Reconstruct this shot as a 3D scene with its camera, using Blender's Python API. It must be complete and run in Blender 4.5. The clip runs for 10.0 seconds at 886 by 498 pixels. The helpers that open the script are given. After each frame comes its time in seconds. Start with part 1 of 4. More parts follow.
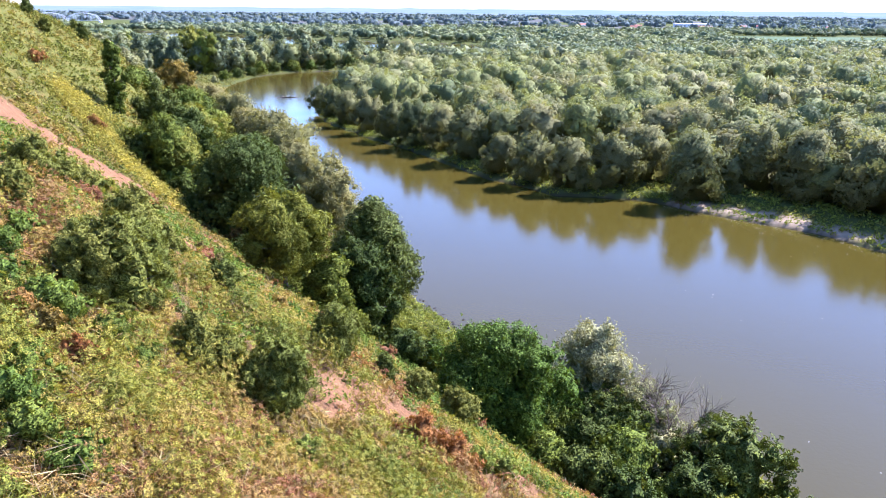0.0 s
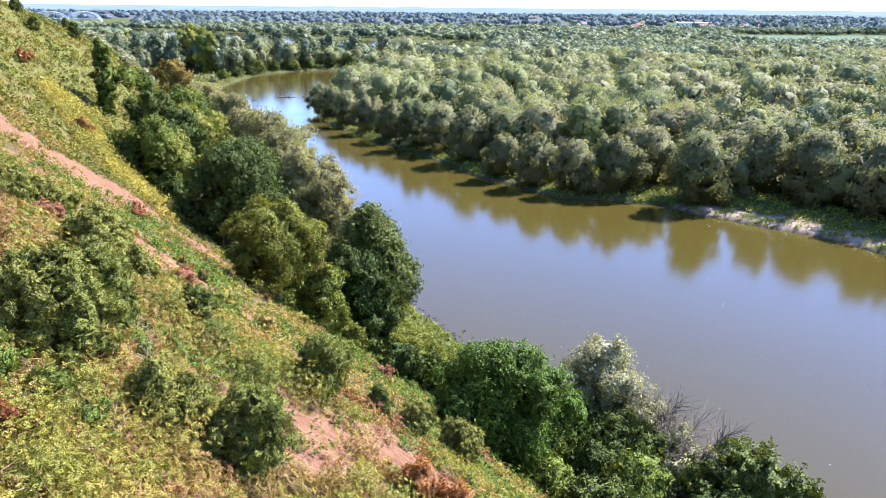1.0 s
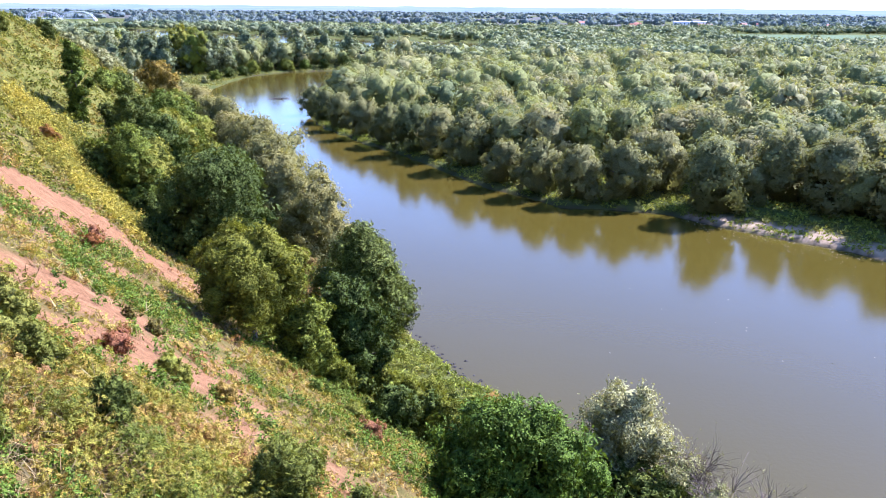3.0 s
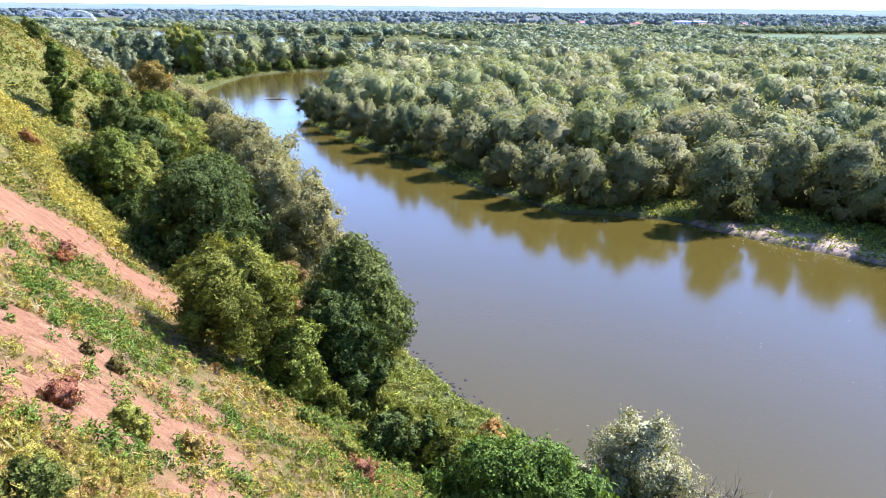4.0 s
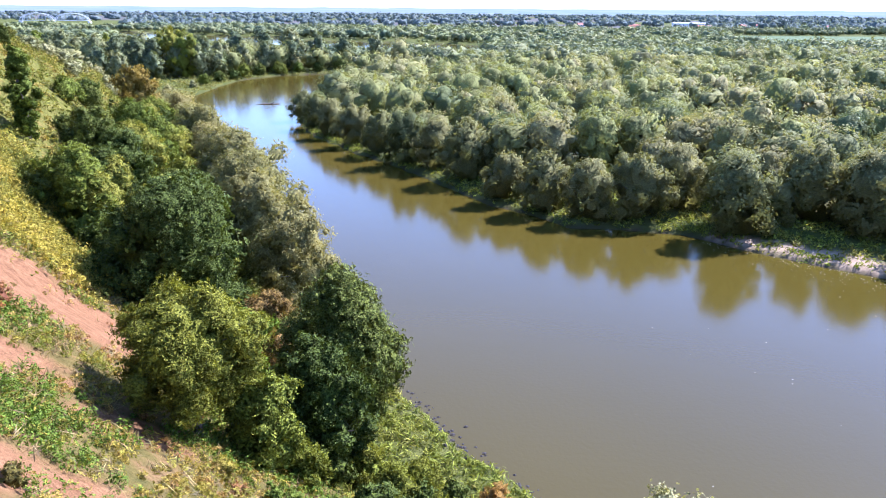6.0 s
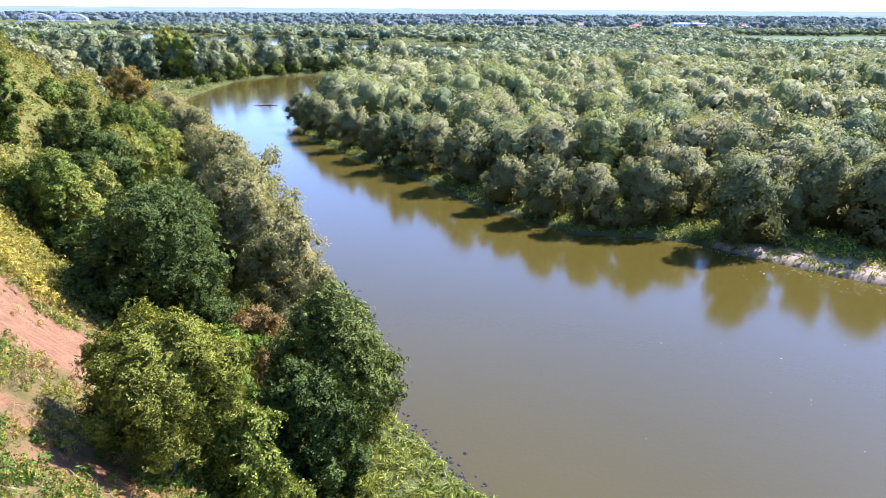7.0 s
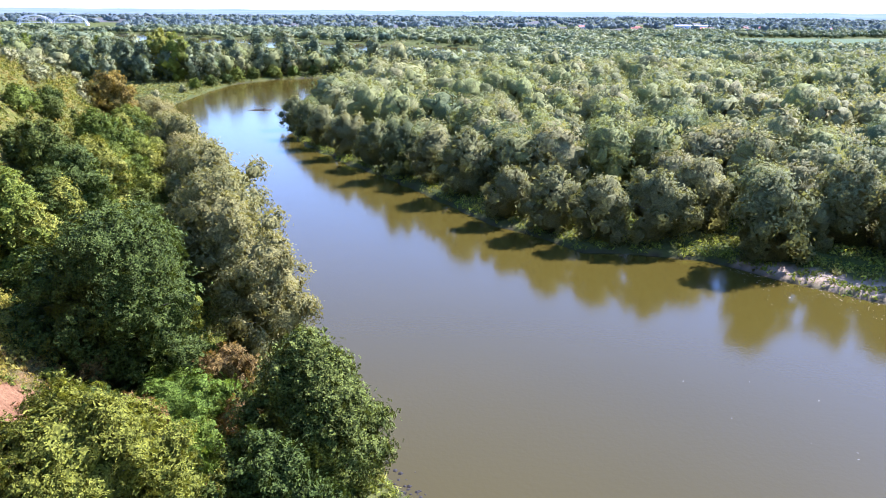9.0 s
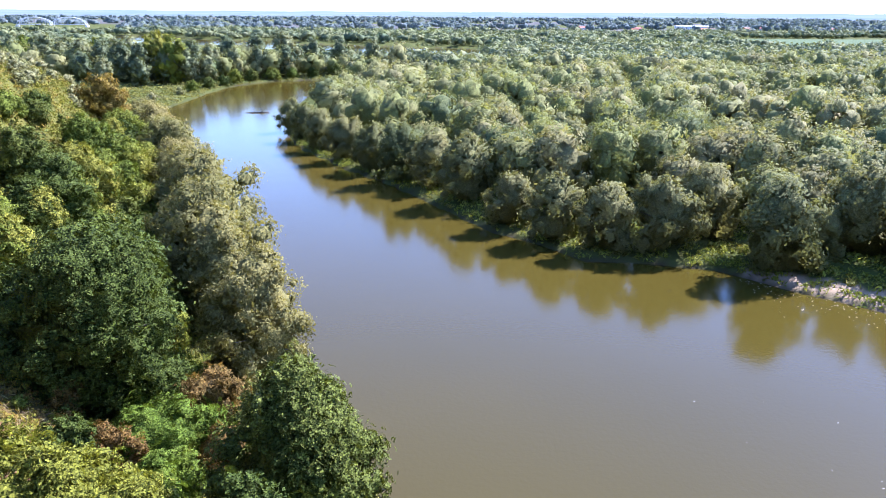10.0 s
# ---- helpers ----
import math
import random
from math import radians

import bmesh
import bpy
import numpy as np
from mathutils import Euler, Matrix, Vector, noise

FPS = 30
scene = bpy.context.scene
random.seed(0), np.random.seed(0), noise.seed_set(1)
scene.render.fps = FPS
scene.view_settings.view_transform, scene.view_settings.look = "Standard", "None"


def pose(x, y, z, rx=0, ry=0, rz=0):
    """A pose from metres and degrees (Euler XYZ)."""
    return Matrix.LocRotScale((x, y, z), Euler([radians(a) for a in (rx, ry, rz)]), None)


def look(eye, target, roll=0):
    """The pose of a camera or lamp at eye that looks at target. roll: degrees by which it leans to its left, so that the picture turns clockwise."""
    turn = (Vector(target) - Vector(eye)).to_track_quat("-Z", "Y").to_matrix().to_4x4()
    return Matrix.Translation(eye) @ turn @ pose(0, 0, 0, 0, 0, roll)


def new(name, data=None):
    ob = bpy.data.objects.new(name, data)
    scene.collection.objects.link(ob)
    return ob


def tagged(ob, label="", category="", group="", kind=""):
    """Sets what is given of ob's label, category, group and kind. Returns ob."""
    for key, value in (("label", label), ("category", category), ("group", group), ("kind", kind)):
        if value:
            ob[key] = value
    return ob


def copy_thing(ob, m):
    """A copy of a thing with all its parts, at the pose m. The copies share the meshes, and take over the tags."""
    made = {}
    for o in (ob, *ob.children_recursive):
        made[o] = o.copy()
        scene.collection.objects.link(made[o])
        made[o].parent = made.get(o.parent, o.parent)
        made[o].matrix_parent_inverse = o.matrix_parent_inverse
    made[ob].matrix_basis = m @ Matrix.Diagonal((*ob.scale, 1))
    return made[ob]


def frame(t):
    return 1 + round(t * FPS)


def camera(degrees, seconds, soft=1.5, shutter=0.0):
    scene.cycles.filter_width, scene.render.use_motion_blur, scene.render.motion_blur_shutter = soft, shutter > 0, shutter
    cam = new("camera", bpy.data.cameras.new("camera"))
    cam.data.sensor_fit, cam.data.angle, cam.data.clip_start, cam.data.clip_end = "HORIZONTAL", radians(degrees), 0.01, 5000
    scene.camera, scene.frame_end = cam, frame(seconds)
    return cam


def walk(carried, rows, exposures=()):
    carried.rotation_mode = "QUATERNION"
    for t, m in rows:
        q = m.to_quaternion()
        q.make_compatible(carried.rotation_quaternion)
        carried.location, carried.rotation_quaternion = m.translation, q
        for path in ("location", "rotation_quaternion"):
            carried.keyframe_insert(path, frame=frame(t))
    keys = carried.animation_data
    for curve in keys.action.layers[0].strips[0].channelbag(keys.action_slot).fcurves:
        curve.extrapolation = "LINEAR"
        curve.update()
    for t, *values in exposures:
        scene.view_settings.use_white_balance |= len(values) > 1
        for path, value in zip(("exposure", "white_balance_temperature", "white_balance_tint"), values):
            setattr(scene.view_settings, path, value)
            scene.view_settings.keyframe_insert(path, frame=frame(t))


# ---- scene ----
cam = camera(65.6, 10.0, soft=0.9)
PATH = [
    (0, (0.29, 0.943, 34.942), (0.26, 2.831, 34.282), 0.5),
    (0.5, (0.324, 2.543, 34.854), (0.293, 4.43, 34.193), 0.5),
    (1, (0.263, 4.281, 34.897), (0.231, 6.167, 34.234), 0.5),
    (1.5, (0.148, 6.126, 34.907), (0.118, 8.013, 34.244), 0.5),
    (2, (0.099, 7.957, 34.856), (0.07, 9.843, 34.192), 0.4),
    (2.5, (-0.01, 9.893, 34.785), (-0.036, 11.779, 34.121), 0.4),
    (4, (0.036, 15.906, 34.693), (0.012, 17.792, 34.027), 0.5),
    (4.5, (0.057, 17.996, 34.698), (0.034, 19.882, 34.034), 0.4),
    (5, (0.061, 19.945, 34.708), (0.039, 21.832, 34.044), 0.4),
    (5.5, (0.015, 21.817, 34.647), (-0.004, 23.704, 33.986), 0.4),
    (7, (0.134, 27.566, 34.514), (0.115, 29.454, 33.854), 0.4),
    (7.5, (0.199, 29.568, 34.451), (0.178, 31.457, 33.792), 0.4),
    (8, (0.2, 31.613, 34.439), (0.181, 33.501, 33.78), 0.4),
    (8.5, (0.246, 33.671, 34.396), (0.227, 35.56, 33.74), 0.4),
    (9, (0.323, 35.647, 34.368), (0.303, 37.537, 33.713), 0.4),
    (9.5, (0.371, 37.493, 34.366), (0.35, 39.383, 33.713), 0.4),
    (10, (0.51, 39.189, 34.395), (0.488, 41.079, 33.743), 0.3),
]
walk(cam, [(t, look(eye, target, roll)) for t, eye, target, roll in PATH])

# ---- world, sun ----
SUN_AZ, SUN_EL = radians(55), radians(44)
world = bpy.data.worlds.new("sky")
world.use_nodes = True
scene.world = world
wn = world.node_tree
sky = wn.nodes.new("ShaderNodeTexSky")
sky.sky_type, sky.sun_disc = "NISHITA", False
sky.sun_elevation, sky.sun_rotation = SUN_EL, SUN_AZ
sky.air_density, sky.dust_density, sky.ozone_density = 1.15, 0.3, 6.0
back = wn.nodes["Background"]
back.inputs["Strength"].default_value = 0.115
wn.links.new(sky.outputs[0], back.inputs[0])
scene.view_settings.exposure = 2.1
scene.view_settings.use_white_balance = True
scene.view_settings.white_balance_temperature, scene.view_settings.white_balance_tint = 5140, 31
sun = new("sun", bpy.data.lights.new("sun", "SUN"))
sun.data.energy, sun.data.angle, sun.data.color = 5.0, radians(0.53), (1.0, 0.95, 0.87)
to_sun = Vector((math.sin(SUN_AZ) * math.cos(SUN_EL), math.cos(SUN_AZ) * math.cos(SUN_EL), math.sin(SUN_EL)))
sun.matrix_world = look(to_sun * 200, (0, 0, 0))


# ---- materials ----
def node_material(name):
    m = bpy.data.materials.new(name)
    m.use_nodes = True
    return m, m.node_tree.nodes, m.node_tree.links, m.node_tree.nodes["Principled BSDF"]


def ramp_node(nodes, stops, interpolation="LINEAR"):
    r = nodes.new("ShaderNodeValToRGB")
    r.color_ramp.interpolation = interpolation
    els = r.color_ramp.elements
    while len(els) < len(stops):
        els.new(0.5)
    for e, (p, c) in zip(els, stops):
        e.position, e.color = p, (*c, 1)
    return r


def noise_node(nodes, links, scale, detail=4.0, rough=0.6, coords=None):
    n = nodes.new("ShaderNodeTexNoise")
    n.inputs["Scale"].default_value, n.inputs["Detail"].default_value, n.inputs["Roughness"].default_value = scale, detail, rough
    if coords is not None:
        links.new(coords, n.inputs["Vector"])
    return n


def mix_node(nodes, links, fac, a, b, blend="MIX"):
    n = nodes.new("ShaderNodeMix")
    n.data_type, n.blend_type = "RGBA", blend
    for sock, v in ((n.inputs[0], fac), (n.inputs[6], a), (n.inputs[7], b)):
        if hasattr(v, "is_output"):
            links.new(v, sock)
        else:
            sock.default_value = v if isinstance(v, (int, float)) else (*v, 1)
    return n.outputs[2]


def foliage(name, colours, trans=0.3, rough=0.5, spec=0.35, grain=0.0, gap_at=0.56, flutter=0.7, vary=1.0):
    """Leaves: the hue goes by the plant, the lightness by the leaf. grain: the leaves' size where one face is a whole spray,
    whose single leaves stand apart by their gaps and each faces its own way (flutter)."""
    m, nodes, links, bsdf = node_material(name)
    info, geo = nodes.new("ShaderNodeObjectInfo"), nodes.new("ShaderNodeNewGeometry")
    att, own = nodes.new("ShaderNodeAttribute"), nodes.new("ShaderNodeAttribute")
    att.attribute_name, own.attribute_name = "tint", "mass"

    def calc(op, *values):
        n = nodes.new("ShaderNodeMath")
        n.operation = op
        for sock, v in zip(n.inputs, values):
            if hasattr(v, "is_output"):
                links.new(v, sock)
            else:
                sock.default_value = v
        return n.outputs[0]
    single = calc("SUBTRACT", 1.0, own.outputs["Fac"])
    hue = calc("MULTIPLY_ADD", info.outputs["Random"], single, att.outputs["Fac"])
    hue = calc("PINGPONG", calc("MULTIPLY_ADD", geo.outputs["Random Per Island"], 0.15, hue), 1.0)
    ramp = ramp_node(nodes, [(i / max(1, len(colours) - 1), c) for i, c in enumerate(colours)])
    links.new(hue, ramp.inputs[0])
    leaf = ramp_node(nodes, [(0, (1 - 0.52 * vary, 1 - 0.5 * vary, 1 - 0.48 * vary)), (0.6, (1.0, 1.0, 0.98)), (1, (1 + 0.6 * vary, 1 + 0.55 * vary, 1 + 0.22 * vary))])
    col = mix_node(nodes, links, 1.0, ramp.outputs[0], leaf.outputs[0], "MULTIPLY")
    links.new(col, bsdf.inputs["Base Color"])
    bsdf.inputs["Roughness"].default_value = rough
    bsdf.inputs["Specular IOR Level"].default_value = spec
    tr = nodes.new("ShaderNodeBsdfTranslucent")
    warm = mix_node(nodes, links, 1.0, col, (1.15, 1.1, 0.55), "MULTIPLY")
    links.new(warm, tr.inputs["Color"])
    ms = nodes.new("ShaderNodeMixShader")
    ms.inputs[0].default_value = trans
    links.new(bsdf.outputs[0], ms.inputs[1]), links.new(tr.outputs[0], ms.inputs[2])
    out = ms.outputs[0]
    if grain:
        cell = nodes.new("ShaderNodeTexVoronoi")
        cell.inputs["Scale"].default_value = 1 / grain
        links.new(geo.outputs["Position"], cell.inputs["Vector"])
        pick = nodes.new("ShaderNodeSeparateColor")
        links.new(cell.outputs["Color"], pick.inputs[0]), links.new(pick.outputs[0], leaf.inputs[0])
        turn = nodes.new("ShaderNodeVectorMath")
        turn.operation = "MULTIPLY_ADD"
        turn.inputs[1].default_value, turn.inputs[2].default_value = (2 * flutter,) * 3, (-flutter,) * 3
        links.new(cell.outputs["Color"], turn.inputs[0])
        face, unit = nodes.new("ShaderNodeVectorMath"), nodes.new("ShaderNodeVectorMath")
        face.operation, unit.operation = "ADD", "NORMALIZE"
        links.new(turn.outputs[0], face.inputs[0]), links.new(geo.outputs["Normal"], face.inputs[1])
        links.new(face.outputs[0], unit.inputs[0]), links.new(unit.outputs[0], bsdf.inputs["Normal"])
        thick = nodes.new("ShaderNodeAttribute")
        thick.attribute_name = "dense"
        gap = calc("GREATER_THAN", cell.outputs["Distance"], calc("ADD", thick.outputs["Fac"], gap_at))
        clear, cutout = nodes.new("ShaderNodeBsdfTransparent"), nodes.new("ShaderNodeMixShader")
        links.new(gap, cutout.inputs[0]), links.new(out, cutout.inputs[1]), links.new(clear.outputs[0], cutout.inputs[2])
        out = cutout.outputs[0]
    else:
        links.new(geo.outputs["Random Per Island"], leaf.inputs[0])
    links.new(out, nodes["Material Output"].inputs["Surface"])
    return m


def bark(name, a, b):
    m, nodes, links, bsdf = node_material(name)
    tc = nodes.new("ShaderNodeTexCoord")
    n = noise_node(nodes, links, 6.0, 6, 0.7, tc.outputs["Object"])
    r = ramp_node(nodes, [(0.3, a), (0.7, b)])
    links.new(n.outputs[0], r.inputs[0]), links.new(r.outputs[0], bsdf.inputs["Base Color"])
    bsdf.inputs["Roughness"].default_value = 0.9
    bp = nodes.new("ShaderNodeBump")
    bp.inputs["Strength"].default_value, bp.inputs["Distance"].default_value = 0.6, 0.05
    links.new(n.outputs[0], bp.inputs["Height"]), links.new(bp.outputs[0], bsdf.inputs["Normal"])
    return m


BARK = bark("grey_brown_bark", (0.05, 0.04, 0.03), (0.16, 0.13, 0.1))
TWIG = bark("dry_twig_bark", (0.1, 0.072, 0.048), (0.22, 0.165, 0.115))
M_WILLOW = foliage("silver_willow_leaves", [(0.112, 0.13, 0.052), (0.168, 0.172, 0.066), (0.225, 0.207, 0.08)], 0.38, 0.65, 0.03, 0.17, 0.66, 0.32, 0.52)
M_PALE = foliage("pale_willow_leaves", [(0.145, 0.142, 0.05), (0.19, 0.174, 0.06), (0.232, 0.2, 0.072)], 0.36, 0.65, 0.03, 0.15, 0.63, 0.38, 0.6)
M_DRY = foliage("dry_brown_grass", [(0.17, 0.1, 0.05), (0.24, 0.165, 0.08), (0.28, 0.22, 0.11), (0.2, 0.19, 0.06)], 0.3, 0.7, 0.045)
M_MIX = foliage("grey_green_bank_leaves", [(0.09, 0.115, 0.058), (0.145, 0.165, 0.078), (0.2, 0.205, 0.092)], 0.3, 0.6, 0.05, 0.4, 0.62, 0.45, 0.6)
M_FOREST = foliage("mixed_wood_leaves", [(0.1, 0.13, 0.054), (0.162, 0.178, 0.07), (0.222, 0.214, 0.084), (0.204, 0.22, 0.07), (0.24, 0.216, 0.094)], 0.38, 0.65, 0.03, 0.24, 0.7, 0.25, 0.42)
M_DARK = foliage("deep_green_leaves", [(0.046, 0.066, 0.012), (0.068, 0.088, 0.015), (0.1, 0.116, 0.021)], 0.2, 0.6, 0.05, 0.115, 0.56, 0.8)
M_GREEN = foliage("mid_green_leaves", [(0.082, 0.112, 0.015), (0.128, 0.15, 0.019), (0.19, 0.185, 0.027)], 0.26, 0.6, 0.05, 0.125)
M_FROND = foliage("glossy_green_leaves", [(0.06, 0.1, 0.012), (0.1, 0.14, 0.017)], 0.26, 0.6, 0.05, 0.11)
M_LOCUST = foliage("yellow_green_leaves", [(0.1, 0.116, 0.013), (0.142, 0.146, 0.018)], 0.3, 0.6, 0.05, 0.085, 0.55, 0.8)
M_JUNIPER = foliage("olive_needles", [(0.07, 0.088, 0.016), (0.125, 0.135, 0.022), (0.17, 0.165, 0.03)], 0.2, 0.6, 0.045, 0.035)
M_ORANGE = foliage("autumn_leaves", [(0.2, 0.145, 0.032), (0.24, 0.175, 0.036)], 0.35, 0.6, 0.06, 0.2)
M_RUST = foliage("rust_red_leaves", [(0.22, 0.085, 0.028), (0.28, 0.125, 0.036), (0.2, 0.15, 0.034)], 0.35, 0.6, 0.06, 0.035)
M_HERB = foliage("yellowing_herbs", [(0.1, 0.118, 0.018), (0.17, 0.168, 0.022), (0.25, 0.22, 0.032), (0.3, 0.21, 0.045), (0.27, 0.155, 0.055), (0.22, 0.085, 0.045)], 0.35, 0.6, 0.06, 0.05)
M_FINE = foliage("small_yellowing_leaves", [(0.11, 0.135, 0.02), (0.185, 0.19, 0.026), (0.255, 0.225, 0.032), (0.29, 0.205, 0.042), (0.26, 0.145, 0.052), (0.22, 0.085, 0.042)], 0.35, 0.6, 0.08, 0.03, 0.55, 0.8)
M_LEAFLET = foliage("small_green_leaves", [(0.075, 0.115, 0.018), (0.12, 0.155, 0.022), (0.17, 0.19, 0.03)], 0.3, 0.6, 0.05, 0.04, 0.56, 0.8)
M_VINE = foliage("fresh_green_leaves", [(0.08, 0.13, 0.014), (0.12, 0.165, 0.018)], 0.3, 0.6, 0.075, 0.08)
M_BROWN = foliage("brown_autumn_leaves", [(0.12, 0.09, 0.025), (0.17, 0.1, 0.03), (0.14, 0.12, 0.03)], 0.35, 0.6, 0.06, 0.09)
M_SCRUB = foliage("olive_hill_grass", [(0.1, 0.118, 0.02), (0.17, 0.165, 0.028), (0.235, 0.165, 0.045)], 0.35, 0.65, 0.036, 0.2)
M_GOLD = foliage("golden_herbs", [(0.16, 0.175, 0.035), (0.29, 0.25, 0.04), (0.42, 0.33, 0.045)], 0.35, 0.6, 0.06, 0.09)
M_GRASS = foliage("bank_grass", [(0.14, 0.17, 0.026), (0.2, 0.222, 0.036), (0.2, 0.18, 0.044)], 0.35, 0.6, 0.03)
M_SILVER = foliage("silvery_leaves", [(0.2, 0.205, 0.08), (0.3, 0.28, 0.13)], 0.3, 0.6, 0.07, 0.09)
M_REED = foliage("pale_dry_grass", [(0.2, 0.175, 0.048), (0.15, 0.16, 0.036)], 0.35, 0.6, 0.06)
# Distant leaves: aerial haze is put into the base colour as grey.
M_FAR = foliage("haze_grey_green_leaves", [(0.09, 0.12, 0.068), (0.14, 0.162, 0.08), (0.188, 0.196, 0.095), (0.165, 0.188, 0.074)], 0.3, 0.7, 0.03, 0.8, 0.72, 0.3, 0.4)
# Belts beyond a kilometre: stronger blue haze painted into the leaf colour.
M_BELT = foliage("haze_blue_leaves", [(0.14, 0.175, 0.175), (0.175, 0.208, 0.198)], 0.5, 0.8, 0.015, 2.0, 0.82, 0.2, 0.25)


def ground_material():
    m, nodes, links, bsdf = node_material("hillside_and_meadow")
    pos = nodes.new("ShaderNodeNewGeometry").outputs["Position"]

    def attribute(name):
        a = nodes.new("ShaderNodeAttribute")
        a.attribute_name = name
        return a.outputs["Fac"]
    big, mid, fine = (noise_node(nodes, links, s, 5, 0.65, pos) for s in (0.09, 0.7, 6.0))
    grass = ramp_node(nodes, [(0.3, (0.06, 0.056, 0.015)), (0.5, (0.1, 0.078, 0.022)), (0.62, (0.14, 0.088, 0.034)), (0.75, (0.165, 0.092, 0.042))])
    links.new(mid.outputs[0], grass.inputs[0])
    meadow = ramp_node(nodes, [(0.35, (0.05, 0.062, 0.013)), (0.65, (0.09, 0.092, 0.024))])
    links.new(big.outputs[0], meadow.inputs[0])
    base = mix_node(nodes, links, attribute("hill"), meadow.outputs[0], grass.outputs[0])
    turf = ramp_node(nodes, [(0.35, (0.07, 0.076, 0.014)), (0.55, (0.105, 0.098, 0.02)), (0.7, (0.145, 0.1, 0.03))])
    links.new(mid.outputs[0], turf.inputs[0])
    base = mix_node(nodes, links, attribute("sward"), base, turf.outputs[0])
    flow = nodes.new("ShaderNodeMapping")
    flow.inputs["Rotation"].default_value, flow.inputs["Scale"].default_value = (0, 0, radians(-38)), (0.5, 1.2, 0.7)
    links.new(pos, flow.inputs["Vector"])
    rill = noise_node(nodes, links, 1.4, 6, 0.7, flow.outputs[0])
    soil = ramp_node(nodes, [(0.28, (0.105, 0.053, 0.024)), (0.45, (0.165, 0.086, 0.039)), (0.6, (0.2, 0.109, 0.05)), (0.75, (0.245, 0.15, 0.075))])
    links.new(rill.outputs[0], soil.inputs[0])
    speck = ramp_node(nodes, [(0.3, (0.7, 0.68, 0.66)), (0.6, (1.08, 1.05, 1.03))])
    links.new(fine.outputs[0], speck.inputs[0])
    soil2 = mix_node(nodes, links, 1.0, soil.outputs[0], speck.outputs[0], "MULTIPLY")
    base = mix_node(nodes, links, attribute("soil"), base, soil2)
    base = mix_node(nodes, links, attribute("sand"), base, (0.3, 0.22, 0.135))
    base = mix_node(nodes, links, attribute("mud"), base, (0.04, 0.032, 0.02))
    base = mix_node(nodes, links, attribute("lawn"), base, (0.085, 0.112, 0.05))
    base = mix_node(nodes, links, attribute("field"), base, (0.085, 0.08, 0.068))
    links.new(base, bsdf.inputs["Base Color"])
    bsdf.inputs["Roughness"].default_value = 0.95
    bsdf.inputs["Specular IOR Level"].default_value = 0.03
    bp = nodes.new("ShaderNodeBump")
    bp.inputs["Strength"].default_value, bp.inputs["Distance"].default_value = 0.8, 0.12
    bp2 = nodes.new("ShaderNodeBump")
    bp2.inputs["Strength"].default_value, bp2.inputs["Distance"].default_value = 0.9, 0.35
    links.new(rill.outputs[0], bp2.inputs["Height"]), links.new(bp2.outputs[0], bp.inputs["Normal"])
    links.new(fine.outputs[0], bp.inputs["Height"]), links.new(bp.outputs[0], bsdf.inputs["Normal"])
    return m


def water_material():
    m, nodes, links, bsdf = node_material("murky_river_water")
    pos = nodes.new("ShaderNodeNewGeometry").outputs["Position"]
    drift = noise_node(nodes, links, 0.02, 3, 0.5, pos)
    c = ramp_node(nodes, [(0.3, (0.047, 0.036, 0.005)), (0.7, (0.054, 0.041, 0.0065))])
    links.new(drift.outputs[0], c.inputs[0]), links.new(c.outputs[0], bsdf.inputs["Base Color"])
    bsdf.inputs["Roughness"].default_value, bsdf.inputs["IOR"].default_value = 0.1, 1.33
    rip, swell = noise_node(nodes, links, 2.2, 3, 0.55, pos), noise_node(nodes, links, 0.25, 2, 0.5, pos)
    b1, b2 = nodes.new("ShaderNodeBump"), nodes.new("ShaderNodeBump")
    b1.inputs["Strength"].default_value, b1.inputs["Distance"].default_value = 0.5, 0.02
    b2.inputs["Strength"].default_value, b2.inputs["Distance"].default_value = 0.25, 0.05
    links.new(rip.outputs[0], b1.inputs["Height"]), links.new(swell.outputs[0], b2.inputs["Height"])
    links.new(b1.outputs[0], b2.inputs["Normal"]), links.new(b2.outputs[0], bsdf.inputs["Normal"])
    return m


def plain(name, colour, rough=0.7):
    m, nodes, links, bsdf = node_material(name)
    n = noise_node(nodes, links, 1.5, 4)
    r = ramp_node(nodes, [(0.3, tuple(v * 0.85 for v in colour)), (0.7, colour)])
    links.new(n.outputs[0], r.inputs[0]), links.new(r.outputs[0], bsdf.inputs["Base Color"])
    bsdf.inputs["Roughness"].default_value = rough
    bsdf.inputs["Specular IOR Level"].default_value = 0.5 if rough < 0.5 else 0.1
    return m


# ---- the lie of the land ----
NEAR_BANK = [(140, -110), (88, -40), (60, 0), (40, 26), (25, 45), (12, 60), (1.5, 71), (-4, 80), (-8, 87), (-18, 111), (-30, 137), (-50, 178), (-74.5, 222),
             (-97, 265), (-103, 292), (-106, 317), (-107, 350), (-106, 371), (-95, 397), (-80, 407), (-40, 416), (20, 425), (120, 440)]
FAR_BANK = [(150, -60), (110, 30), (82, 77), (69, 99), (61, 111.5), (53.6, 116.3), (49, 120.8), (44.5, 124.8), (38.2, 130.8), (31, 133), (20.3, 134.2), (14.7, 141), (7.8, 147), (-1.5, 162),
            (-12.2, 180), (-24.5, 195), (-40, 220), (-47, 240), (-53, 262), (-59, 300), (-60, 340), (-50, 368), (-20, 384), (40, 398), (120, 410)]
